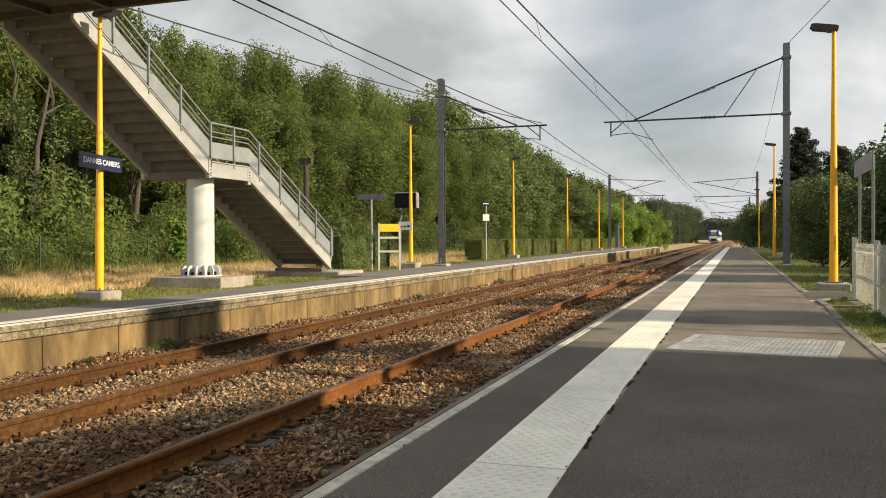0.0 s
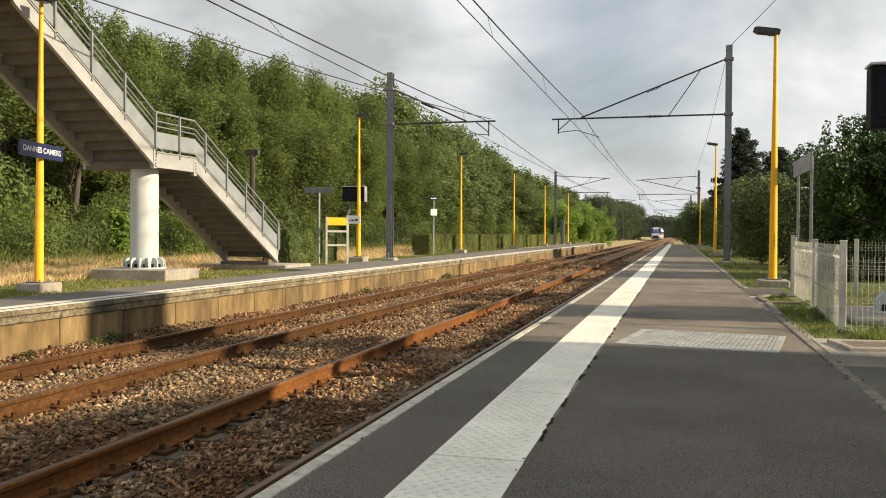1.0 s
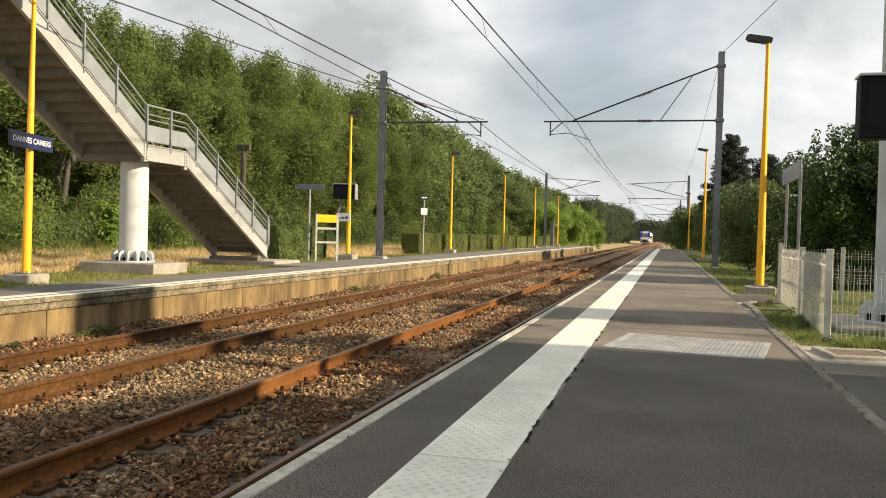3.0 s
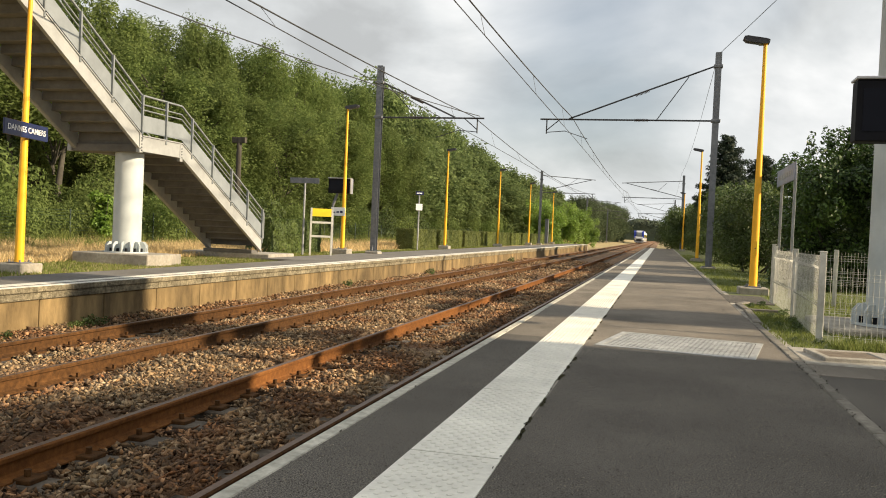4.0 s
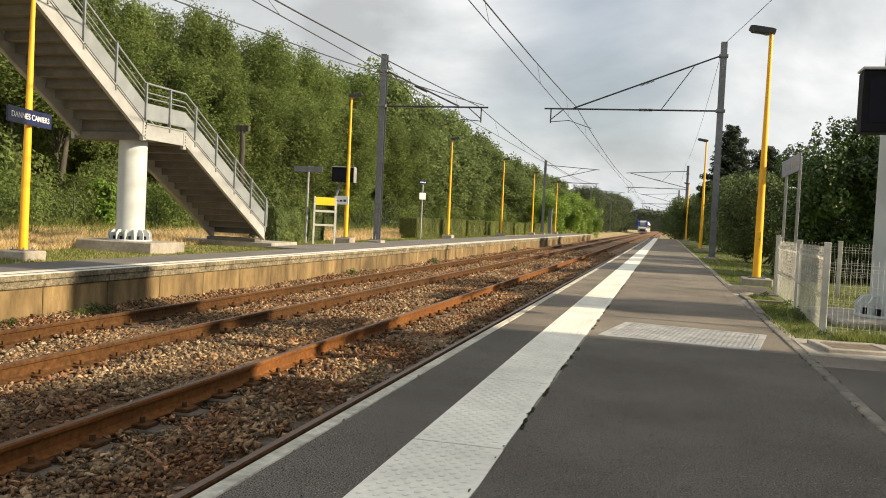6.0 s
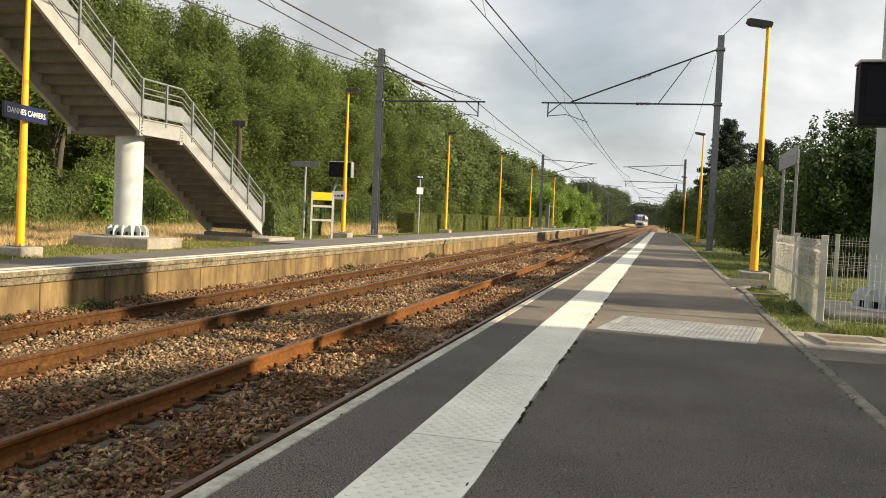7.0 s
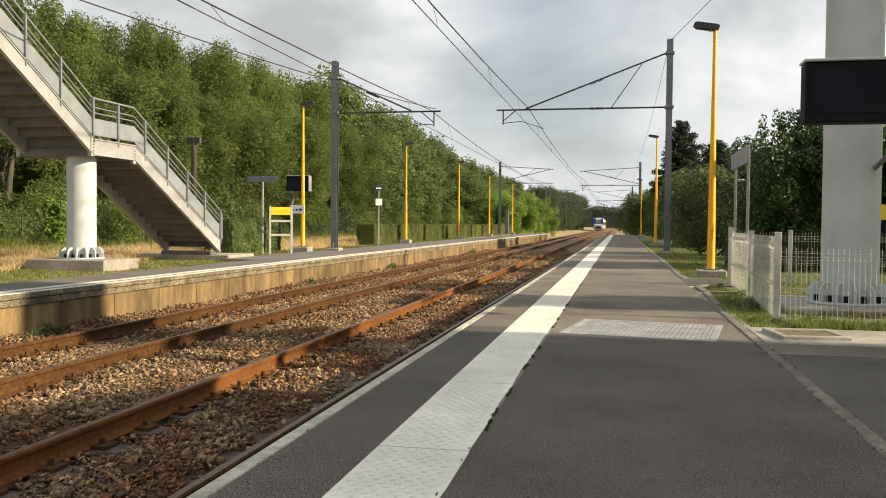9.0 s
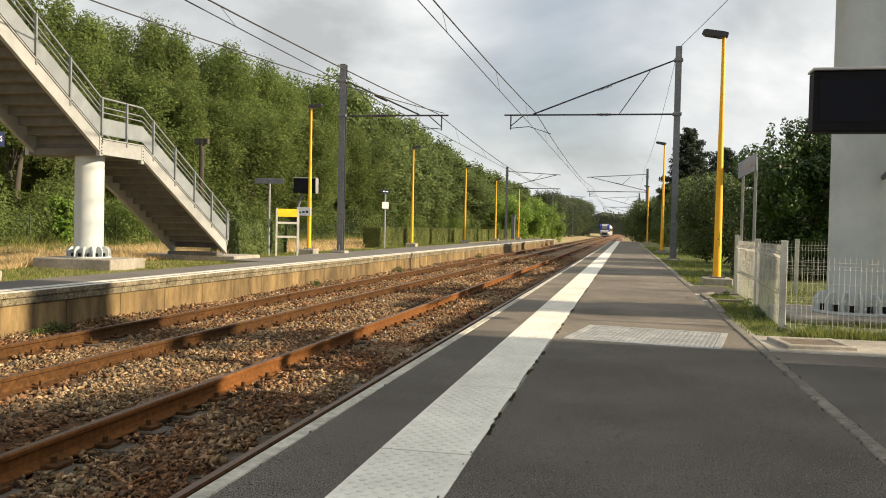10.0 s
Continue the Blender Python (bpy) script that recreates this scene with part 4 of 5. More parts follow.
def pier(x, y, z0, z1, r):
    p = part("pier", tube(B(), (x, y, z0), (x, y, z1), r, r, 40), M_PIER, bridge, "round pale steel pier")
    part("base_ring", tube(B(), (x, y, z0), (x, y, z0 + 0.03), r + 0.17, r + 0.17, 40), M_PIER, p)
    for k in range(14):
        a = 2 * math.pi * (k + 0.3) / 14
        bm = B()
        extrude_profile(bm, [(r - 0.015, z0 + 0.03), (r + 0.155, z0 + 0.03), (r + 0.155, z0 + 0.17), (r + 0.09, z0 + 0.25), (r - 0.015, z0 + 0.26)], "y", -0.012, 0.012)
        bmesh.ops.rotate(bm, verts=bm.verts, cent=(0, 0, 0), matrix=Matrix.Rotation(a, 3, "Z"))
        bmesh.ops.translate(bm, verts=bm.verts, vec=(x, y, 0))
        part("gusset", bm, M_PIER, p)
        a += math.pi / 14
        part("bolt", tube(B(), (x + (r + 0.105) * math.cos(a), y + (r + 0.105) * math.sin(a), z0 + 0.03), (x + (r + 0.105) * math.cos(a), y + (r + 0.105) * math.sin(a), z0 + 0.11), 0.032, seg=6), M_BLACK, p)


pier(0.47, 0.30, 0.15, 2.43, 0.315)
part("pier_footing", box(B(), -0.43, 1.5, -0.42, 0.95, -0.15, 0.15, 0.02), M_CONCRETE, bridge, "grey concrete footing slab")
part("stair_footing", box(B(), -1.3, 1.5, 5.55, 7.3, -0.15, 0.06, 0.02), M_CONCRETE, bridge, "low concrete pad at the foot of the stairs")
# deck, girders and joists carry the underside's shade in their colour
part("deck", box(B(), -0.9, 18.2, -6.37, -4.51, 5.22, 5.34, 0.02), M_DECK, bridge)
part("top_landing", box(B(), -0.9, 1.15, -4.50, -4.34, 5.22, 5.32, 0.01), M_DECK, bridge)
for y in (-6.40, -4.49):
    part("girder", box(B(), -0.9, 18.2, y - 0.05, y + 0.05, 5.10, 5.40, 0.01), M_DECK, bridge, "deck girder, darkened for the shade under the bridge")
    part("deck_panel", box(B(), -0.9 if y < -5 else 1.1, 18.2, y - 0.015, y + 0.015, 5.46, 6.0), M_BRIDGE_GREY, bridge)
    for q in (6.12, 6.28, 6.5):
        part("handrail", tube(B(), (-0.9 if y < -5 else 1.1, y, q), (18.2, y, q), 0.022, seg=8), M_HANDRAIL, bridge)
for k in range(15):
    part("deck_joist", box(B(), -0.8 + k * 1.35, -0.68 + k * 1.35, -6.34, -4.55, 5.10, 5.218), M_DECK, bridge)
pier(15.22, -5.45, 0.06, 5.10, 0.335)
part("pier_footing", box(B(), 14.35, 16.6, -6.35, -4.4, -0.2, 0.055, 0.02), M_CONCRETE, bridge, "grey concrete footing slab")


# ---- trees ----
def woods():
    near = [tree_mesh_set(sd, 12.0, w, 36000, 0.085, M_LEAF, 0.08, n=n, top=tp) for sd, w, n, tp in ((11, 2.9, 210, 0.3), (12, 2.6, 190, 0.6), (13, 3.2, 230, 0.2), (14, 2.8, 200, 0.5), (15, 2.5, 180, 0.8))]
    kinds = [tree_mesh_set(sd, 12.0, w, 12000, 0.19, M_LEAF_MID, 0.02, n=150, top=tp) for sd, w, tp in ((21, 3.6, 0.5), (22, 3.2, 0.8), (23, 3.9, 0.4), (24, 3.4, 0.6), (25, 3.2, 0.8))]
    lofty = [tree_mesh_set(sd, 12.0, 2.9, 26000, 0.095, M_LEAF, 0.46, n=150, top=0.4, trunk=0.2) for sd in (17, 18)]
    # back-row trees whose dark leaves stand for the wood's shaded depth
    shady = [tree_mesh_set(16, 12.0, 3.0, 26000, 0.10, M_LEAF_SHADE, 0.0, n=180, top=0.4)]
    # rise of the wood's outline over the eye, by the ratio of distance along to distance across
    along = (1.0, 1.41, 1.78, 1.97, 2.05, 2.39, 2.83, 3.2, 3.96, 4.5, 5.2, 6.07, 6.6, 8.0, 9.96, 13.95, 18.0, 26.0)
    rise = (0.385, 0.385, 0.414, 0.425, 0.40, 0.425, 0.480, 0.446, 0.452, 0.407, 0.41, 0.361, 0.368, 0.40, 0.47, 0.57, 0.66, 0.76)
    rng = random.Random(5)
    for x0, step, share, first, last in ((-23.6, 3.1, 0.84, 18.5, 190), (-27.2, 3.0, 1.06, 21.0, 190), (-31.5, 4.0, 1.05, 29.0, 190), (-35.5, 2.6, 0.55, 25.0, 66)):
        y = first + rng.uniform(0, 1.5)
        while y < last:
            x = x0 + rng.uniform(-1.2, 1.2) + 0.03 * max(0, y - 40)
            tall = (1.0 + math.hypot(x, 0) * float(np.interp(y / abs(x), along, rise))) * share * rng.uniform(0.96, 1.04)
            wide = rng.uniform(0.92, 1.08) * (1.0 + 0.002 * y)
            pick = rng.randrange(5)
            if x0 > -30 and y < 30:
                kind = lofty[pick % 2]
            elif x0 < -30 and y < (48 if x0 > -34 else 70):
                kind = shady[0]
            else:
                kind = (near if y < 70 else kinds)[pick]
            if not (x0 > -25 and y < 27):
                plant_tree(kind, (x, y, -0.2), wide, rng.uniform(0, 360), "tall leafy green woodland tree behind the platform", group="woodland trees", zs=tall / 12.0 / wide)
            y += step * rng.uniform(0.8, 1.2) * (1 + y / 160)
    # the bright low trees past the opposite platform and the darker wood behind them
    fresh = [tree_mesh_set(s, 6.0, 2.7, 13000, 0.11, M_LEAF_BRIGHT, 0.0, n=60, top=0.4) for s in (31, 32)]
    for x, y, s in ((-14.2, 108, 0.98), (-13.0, 114, 1.0), (-11.6, 119, 0.92), (-15.5, 113, 1.0), (-10.6, 126, 0.7), (-16.5, 121, 1.1)):
        plant_tree(fresh[int(y) % 2], (x, y, -0.5), s, y * 33, "bright fresh green broadleaf tree past the platform end", group="bright trees")
    dark = [tree_mesh_set(sd, 12.0, 4.2, 15000, 0.15, M_LEAF_DARK, 0.0, n=110, top=0.3) for sd in (51, 52)]
    for k in range(28):
        y = 178 + k * 6.5
        x = -14.3 - 0.02 * k + rng.uniform(-3, 3) - 1.6 * (k % 4)
        tall = (1.0 + abs(x) * float(np.interp(y / abs(x), along, rise))) * rng.uniform(0.9, 1.06)
        plant_tree(dark[k % 2], (x, y, -0.5), 0.95, k * 71, "dark green tree of the distant wood", group="distant trees", zs=tall / 12.0 / 0.95)
    # understorey along the green fence
    low = [leaf_mesh("foliage", [(0, 0, 0.8, 1.3, 1.3, 1.0), (0.7, 0.6, 1.4, 0.9, 0.9, 0.8), (-0.6, 0.7, 1.7, 0.8, 0.9, 0.8), (0.2, -0.9, 1.3, 0.9, 0.9, 0.7), (-0.7, -0.5, 0.7, 0.9, 0.9, 0.8)], 5200, 0.07, m, sd, corners=3) for m, sd in ((M_LEAF, 41), (M_LEAF_HEDGE, 42), (M_LEAF, 43))]
    y = 14.0
    while y < 120:
        for x0 in (-20.8, -22.4):
            m = Matrix.Translation((x0 + rng.uniform(-0.5, 0.5) + 0.03 * max(0, y - 40), y + rng.uniform(-0.6, 0.6), -0.15)) @ Matrix.Rotation(rng.uniform(0, 6.28), 4, "Z")
            s = rng.uniform(0.45, 1.35) * (1.0 if x0 < -22 else 0.75)
            o = new("bush")
            tagged(o, "leafy green bush in the undergrowth behind the fence", "bush", "undergrowth bushes")
            o.matrix_basis = m @ Matrix.Diagonal((s, s, s * 1.1, 1))
            f = new("foliage", low[rng.randrange(3)])
            f.parent = o
        y += 1.9 * (1 + y / 70)


woods()


def sapling():
    t = thing("bush", (-19.3, 26.5, -0.12), "young pale-leaved sapling beside the wire fence", "bush", "undergrowth bushes")
    r = random.Random(77)
    bl = [(r.uniform(-0.35, 0.35), r.uniform(-0.45, 0.45), 0.5 + 0.14 * k, 0.22, 0.24, 0.2) for k in range(10)]
    o = new("foliage", leaf_mesh("foliage", bl, 1500, 0.075, M_LEAF_BRIGHT, 78))
    o.parent = t
    part("stem", tube(B(), (0, 0, 0), (0.1, 0.1, 1.7), 0.025, 0.008, 6, False), M_BARK, t)


sapling()


def stems():
    """Bare and ivied trunks that show in the gap of the wood."""
    r = random.Random(17)
    for x, y, h in ((-22.4, 22.5, 6.5), (-23.2, 24.6, 7.5), (-23.9, 27.3, 7.2), (-23.6, 23.4, 7.0)):
        t = thing("tree", (x, y, -0.15), "slender woodland tree with ivy on its trunk", "tree", "woodland trees")
        bm = B()
        p = Vector((0, 0, 0))
        for k in range(6):
            q = p + Vector((r.uniform(-0.2, 0.2), r.uniform(-0.2, 0.2), h / 6))
            tube(bm, p, q, 0.16 - 0.02 * k, 0.14 - 0.02 * k, 8, False)
            if k > 1:
                tube(bm, q, q + Vector((r.uniform(-1.2, 1.2), r.uniform(-1.2, 1.2), r.uniform(0.5, 1.4))), 0.05, 0.015, 5, False)
            p = q
        part("trunk", bm, M_BARK, t)
        o = new("ivy", leaf_mesh("ivy", [(r.uniform(-0.2, 0.2), r.uniform(-0.2, 0.2), 0.6 + 0.5 * k, r.uniform(0.2, 0.5), r.uniform(0.2, 0.5), 0.4) for k in range(11)], 2600, 0.06, M_LEAF_HEDGE, 60 + int(h)))
        o.parent = t


stems()


# ---- right side: laurels, hedge row and pines ----
def bush(name, at, blobs, n, size, material, seed, label, group):
    t = thing(name, at, label, "bush", group)
    o = new("foliage", leaf_mesh("foliage", blobs, n, size, material, seed))
    o.parent = t
    bm = B()
    for b in blobs[:6]:
        tube(bm, (b[0] * 0.3, b[1] * 0.3, -0.05), (b[0], b[1], b[2]), 0.045, 0.015, 5, False)
    part("branchwork", bm, M_BARK, t)
    return t


def right_greenery():
    r = random.Random(9)
    bl = []
    for k in range(170):
        bl.append((r.uniform(-1.25, 2.3), r.uniform(-1.1, 2.0), r.uniform(0.15, 2.75), r.uniform(0.22, 0.42), r.uniform(0.22, 0.42), r.uniform(0.2, 0.36)))
    bl += [(r.uniform(-0.3, 2.6), r.uniform(-0.9, 1.6), r.uniform(2.2, 3.0), r.uniform(0.24, 0.4), r.uniform(0.24, 0.4), r.uniform(0.2, 0.3)) for k in range(70)]
    bl += [(r.uniform(-0.9, 2.4), r.uniform(-0.6, 1.2), 2.95 + r.uniform(-0.2, 0.32), 0.09, 0.09, r.uniform(0.2, 0.45)) for k in range(46)]
    bush("laurel_bush", (4.3, 21.6, -0.05), [tuple(q * 1.12 for q in b) for b in bl], 90000, 0.046, M_LEAF_LAUREL, 71, "tall glossy dark green laurel bush behind the fence", "laurels")
    bl2 = [(x * 1.25 + 1.4, y * 1.2 + 0.5, z * 1.05, a, b, c) for x, y, z, a, b, c in bl[:140]]
    bush("laurel_bush", (6.3, 21.0, -0.05), bl2, 32000, 0.056, M_LEAF_LAUREL, 72, "tall glossy dark green laurel bush behind the fence", "laurels")
    bl = [(r.uniform(-0.8, 1.8), r.uniform(-1.5, 1.8), r.uniform(0.4, 2.8), r.uniform(0.3, 0.55), r.uniform(0.3, 0.55), r.uniform(0.3, 0.5)) for k in range(60)]
    bush("shrub", (3.0, 31.5, -0.05), bl, 24000, 0.045, M_LEAF_HEDGE, 73, "dense dark green shrub beside the catenary mast", "shrubs")
    bush("shrub", (5.2, 27.5, -0.05), bl, 20000, 0.045, M_LEAF_HEDGE, 76, "dense dark green shrub behind the lawn", "shrubs")
    row = [leaf_mesh("foliage", [(r.uniform(-0.8, 0.8), r.uniform(-1.6, 1.6), r.uniform(0.6, 3.3), r.uniform(0.7, 1.0), r.uniform(0.7, 1.0), r.uniform(0.6, 0.8)) for k in range(22)], 7500, 0.085, M_LEAF_HEDGE, 80 + q, corners=3) for q in range(3)]
    y = 42.0
    while y < 230:
        t = thing("hedge", (4.0 - 0.004 * y + r.uniform(-0.4, 0.4), y, -0.1), "unclipped dark green hedge beside the platform", "hedge", "hedge row", rz=r.choice((0, 180)))
        s = r.uniform(0.85, 1.1)
        t.scale = (s, 1.0, s * (1.0 if y < 58 else 1.3))
        o = new("foliage", row[r.randrange(3)])
        o.parent = t
        y += 4.0 if y < 90 else 8.5
    for x, y, s in ((2.9, 86, 0.95), (2.5, 92, 1.0), (3.4, 96, 1.1), (2.1, 99, 0.92), (1.7, 107, 0.9), (2.6, 112, 1.05), (1.5, 117, 0.85)):
        t = thing("hedge", (x, y, -0.2), "unclipped dark green hedge closing the platform end", "hedge", "hedge row", rz=y * 7)
        t.scale = (s * 1.2, 1.0, s * 1.25)
        o = new("foliage", row[int(y) % 3])
        o.parent = t
    for x, y, h, w in ((4.0, 60, 8.3, 2.2), (6.5, 62, 7.2, 2.3), (5.2, 70, 7.2, 2.0)):
        t = thing("pine_tree", (x, y, -0.1), "tall dark conifer rising behind the hedge", "tree", "pines")
        bl = []
        for k in range(52):
            f = k / 51
            a = k * 2.4
            reach = w * (1.0 - 0.86 * f ** 1.5) * (0.55 + 0.45 * min(1.0, f / 0.3)) * r.uniform(0.6, 1.15)
            z = 3.0 + (h - 3.3) * f
            for g in (0.25, 0.6, 0.95):
                bl.append((reach * g * math.cos(a), reach * g * math.sin(a), z + 0.12 * g, 0.5 * (1.15 - 0.7 * f), 0.5 * (1.15 - 0.7 * f), 0.2))
        o = new("crown", leaf_mesh("crown", bl, 26000, 0.10, M_NEEDLE, 90 + int(x), slim=0.3, fill=0.6))
        o.parent = t
        part("trunk", tube(B(), (0, 0, 0), (0, 0, h - 0.4), 0.18, 0.03, 8), M_BARK, t)


right_greenery()
plant_tree(tree_mesh_set(61, 7.2, 1.35, 18000, 0.10, M_LEAF_BRIGHT, 0.12, n=70, top=0.5, trunk=0.12), (8.6, 11.3, -0.1), 1.0, 40, "slim leafy tree beside the bridge pier")


# ---- clipped hedges of the opposite platform ----
def clipped_hedge(at, lx, ly, h, seed, material=M_LEAF_CLIPPED):
    """Small leaves laid over the faces of a clipped block, with an uneven shear."""
    t = thing("hedge", at, "clipped box hedge of small green leaves", "hedge", "clipped hedges")
    rng = np.random.default_rng(seed)
    n = int((3600 if at[1] < 50 else 2200) * (lx * ly + 2 * ly * h + 2 * lx * h))
    face = rng.choice(5, n, p=np.array([lx * ly, ly * h, ly * h, lx * h, lx * h]) / (lx * ly + 2 * ly * h + 2 * lx * h))
    p = rng.random((n, 3)) * np.array([lx, ly, h]) - np.array([lx / 2, ly / 2, 0])
    out = np.zeros((n, 3))
    for k, (axis, value, sign) in enumerate(((2, h, 1), (0, lx / 2, 1), (0, -lx / 2, -1), (1, ly / 2, 1), (1, -ly / 2, -1))):
        on = face == k
        p[on, axis] = value
        out[on, axis] = sign
    p += out * (-0.07 * rng.random(n) ** 1.5 + 0.02 * np.sin(p[:, 1] * 5.1 + p[:, 2] * 4.0 + seed))[:, None]
    nrm = out + rng.normal(size=(n, 3)) * 0.45
    u = np.cross(nrm, rng.normal(size=(n, 3)))
    u /= np.linalg.norm(u, axis=1)[:, None]
    v = np.cross(nrm, u)
    v /= np.linalg.norm(v, axis=1)[:, None]
    s = (0.024 + 0.022 * rng.random(n))[:, None]
    tri = np.stack([p - u * s + v * s * 0.6, p - u * s - v * s * 0.6, p + u * s], 1).reshape(-1, 3)
    o = new("foliage", raw("foliage", tri.tolist(), np.arange(3 * n).reshape(-1, 3).tolist(), material))
    o.parent = t
    part("inner_foliage", box(B(), -lx / 2 + 0.08, lx / 2 - 0.08, -ly / 2 + 0.08, ly / 2 - 0.08, 0, h - 0.08, 0.03), M_LEAF_HEDGE, t)
    return t


# this hedge takes a darker leaf in place of the stairs' shadow
clipped_hedge((-13.2, 28.6, -0.1), 0.9, 4.4, 1.2, 101, M_LEAF_HEDGE)
y = 41.6
k = 0
while y < 99:
    ln = (4.6, 5.6, 5.0)[k % 3]
    clipped_hedge((-12.65, y + ln / 2, -0.1), 0.9, ln, 1.05, 110 + k)
    y += ln + 0.8
    k += 1


# ---- grass ----
def grass(name, count, place, h, w, material, seed, label, category="grass", lean=0.35, tuft=0.12):
    rng = np.random.default_rng(seed)
    x, y, z = place(rng, count)
    n = len(x)
    a = rng.random(n) * 6.283
    hh = h * (0.5 + 0.8 * rng.random(n))
    hh *= 0.85 + tuft * (np.sin(x * 1.7 + 0.6 * y) + np.sin(y * 1.1 - x * 0.8 + seed) + np.sin(x * 4.1 + y * 3.3))
    dx, dy = np.cos(a) * w, np.sin(a) * w
    lx, ly = rng.normal(size=n) * lean * hh, rng.normal(size=n) * lean * hh
    p = np.stack([np.stack([x - dx, y - dy, z], -1), np.stack([x + dx, y + dy, z], -1), np.stack([x + lx, y + ly, z + hh], -1)], 1).reshape(-1, 3)
    me = bpy.data.meshes.new(name)
    me.vertices.add(n * 3)
    me.vertices.foreach_set("co", p.astype(np.float32).ravel())
    me.loops.add(n * 3)
    me.loops.foreach_set("vertex_index", np.arange(n * 3, dtype=np.int32))
    me.polygons.add(n)
    me.polygons.foreach_set("loop_start", np.arange(0, n * 3, 3, dtype=np.int32))
    me.update(calc_edges=True)
    me.materials.append(material)
    return tagged(new(name, me), label, category, kind="stuff")


def field(x0, x1, y0, y1, z=-0.1, power=1.0):
    return lambda rng, n: (x0 + (x1 - x0) * rng.random(n), y0 + (y1 - y0) * rng.random(n) ** power, np.full(n, z))


grass("dry_grass", 120000, field(-20.3, -12.9, 12, 70, -0.12, 1.5), 0.26, 0.012, M_DRY_GRASS, 1, "tall dry yellow grass behind the opposite platform", lean=0.5, tuft=0.2)
grass("dry_grass", 12000, field(-20.0, -13.4, 70, 160, -0.3), 0.5, 0.03, M_DRY_GRASS, 2, "tall dry yellow grass along the line")
grass("short_grass", 30000, field(-13.2, -9.8, 9, 32, -0.1, 1.2), 0.065, 0.008, M_GRASS, 3, "short green grass beside the opposite platform")
grass("short_grass", 9000, field(-12.2, -10.85, 32, 60, -0.1, 1.2), 0.10, 0.012, M_GRASS, 4, "short green grass beside the opposite platform")
grass("weeds", 12000, field(-22.0, -19.6, 9, 70, -0.12, 1.3), 0.7, 0.02, M_GRASS, 5, "tall green weeds along the wire fence")
grass("weeds", 16000, field(-20.0, -16.5, 12, 60, -0.12, 1.4), 0.36, 0.014, M_GRASS, 12, "green weeds among the dry grass", tuft=0.35)
grass("lawn", 34000, field(1.9, 6.0, 10.2, 44, -0.02, 1.5), 0.07, 0.007, M_GRASS, 6, "short green lawn beside the platform")
grass("lawn", 12000, field(1.24, 2.1, 18.3, 60, -0.02, 1.5), 0.06, 0.007, M_GRASS, 7, "short green lawn beside the platform")
grass("verge_grass", 3000, lambda r, n: (1.22 + 0.50 * r.random(n) ** 1.0, 9.0 + 4.2 * r.random(n), np.full(n, -0.015)), 0.05, 0.005, M_GRASS, 8, "thin grass between kerb and fence")
grass("verge_grass", 1500, lambda r, n: (1.30 + 0.40 * r.random(n), 13.5 + 1.3 * r.random(n), np.full(n, -0.015)), 0.05, 0.005, M_GRASS, 9, "thin grass between kerb and fence")
grass("verge_grass", 2600, lambda r, n: (1.7 + 1.8 * r.random(n), 8.9 + 0.5 * r.random(n), np.full(n, -0.012)), 0.10, 0.006, M_GRASS, 10, "grass along the foot of the fence")


def weed(at, s, seed):
    o = new("weed")
    tagged(o, "small green weed growing among the ballast", "weed", "trackside weeds")
    o.location = at
    f = new("foliage", leaf_mesh("foliage", [(0, 0, 0.1 * s, 0.16 * s, 0.22 * s, 0.12 * s), (0.04, 0.1 * s, 0.16 * s, 0.1 * s, 0.12 * s, 0.1 * s)], 220, 0.03 * s, M_LEAF_HEDGE, seed))
    f.parent = o


for x, y, s in ((-8.1, 10.5, 0.5), (-8.1, 10.8, 0.7), (-8.05, 11.05, 0.55), (-8.1, 21.5, 0.8), (-8.12, 9.2, 0.45), (-8.1, 30.0, 0.9), (-8.05, 47.0, 1.2)):
    weed((x, y, -0.66), s, int(y * 10))
for x, y, s in ((1.5, 10.4, 0.55), (1.45, 11.3, 0.5), (1.62, 9.5, 0.5), (2.1, 9.3, 0.5), (2.5, 9.2, 0.6), (1.4, 14.2, 0.6), (1.6, 10.9, 0.8), (1.7, 12.0, 0.7), (1.72, 12.9, 0.8), (1.66, 11.6, 0.6), (1.6, 14.6, 0.7), (1.9, 9.45, 0.7), (2.9, 9.15, 0.6), (3.2, 9.0, 0.8), (1.5, 12.6, 0.45), (1.38, 9.6, 0.4)):
    weed((x, y, -0.02), s * 0.55, int(y * 10) + 7)


def strip_moss():
    """Small brown tufts of dead weed along the broken edge of the tactile strip."""
    r = random.Random(33)
    bl = []
    for k in range(190):
        y = 4.0 + 18.0 * r.random()
        if math.sin(y * 3.1) + math.sin(y * 7.7) > 0.1:
            bl.append((-0.636 + r.uniform(-0.010, 0.008), y, 0.003, r.uniform(0.004, 0.011), r.uniform(0.012, 0.05), r.uniform(0.003, 0.010)))
    tagged(new("moss", leaf_mesh("moss", bl, 4200, 0.006, M_MOSS, 34)), "dark withered weeds along the strip's edge", "moss", kind="stuff")


strip_moss()


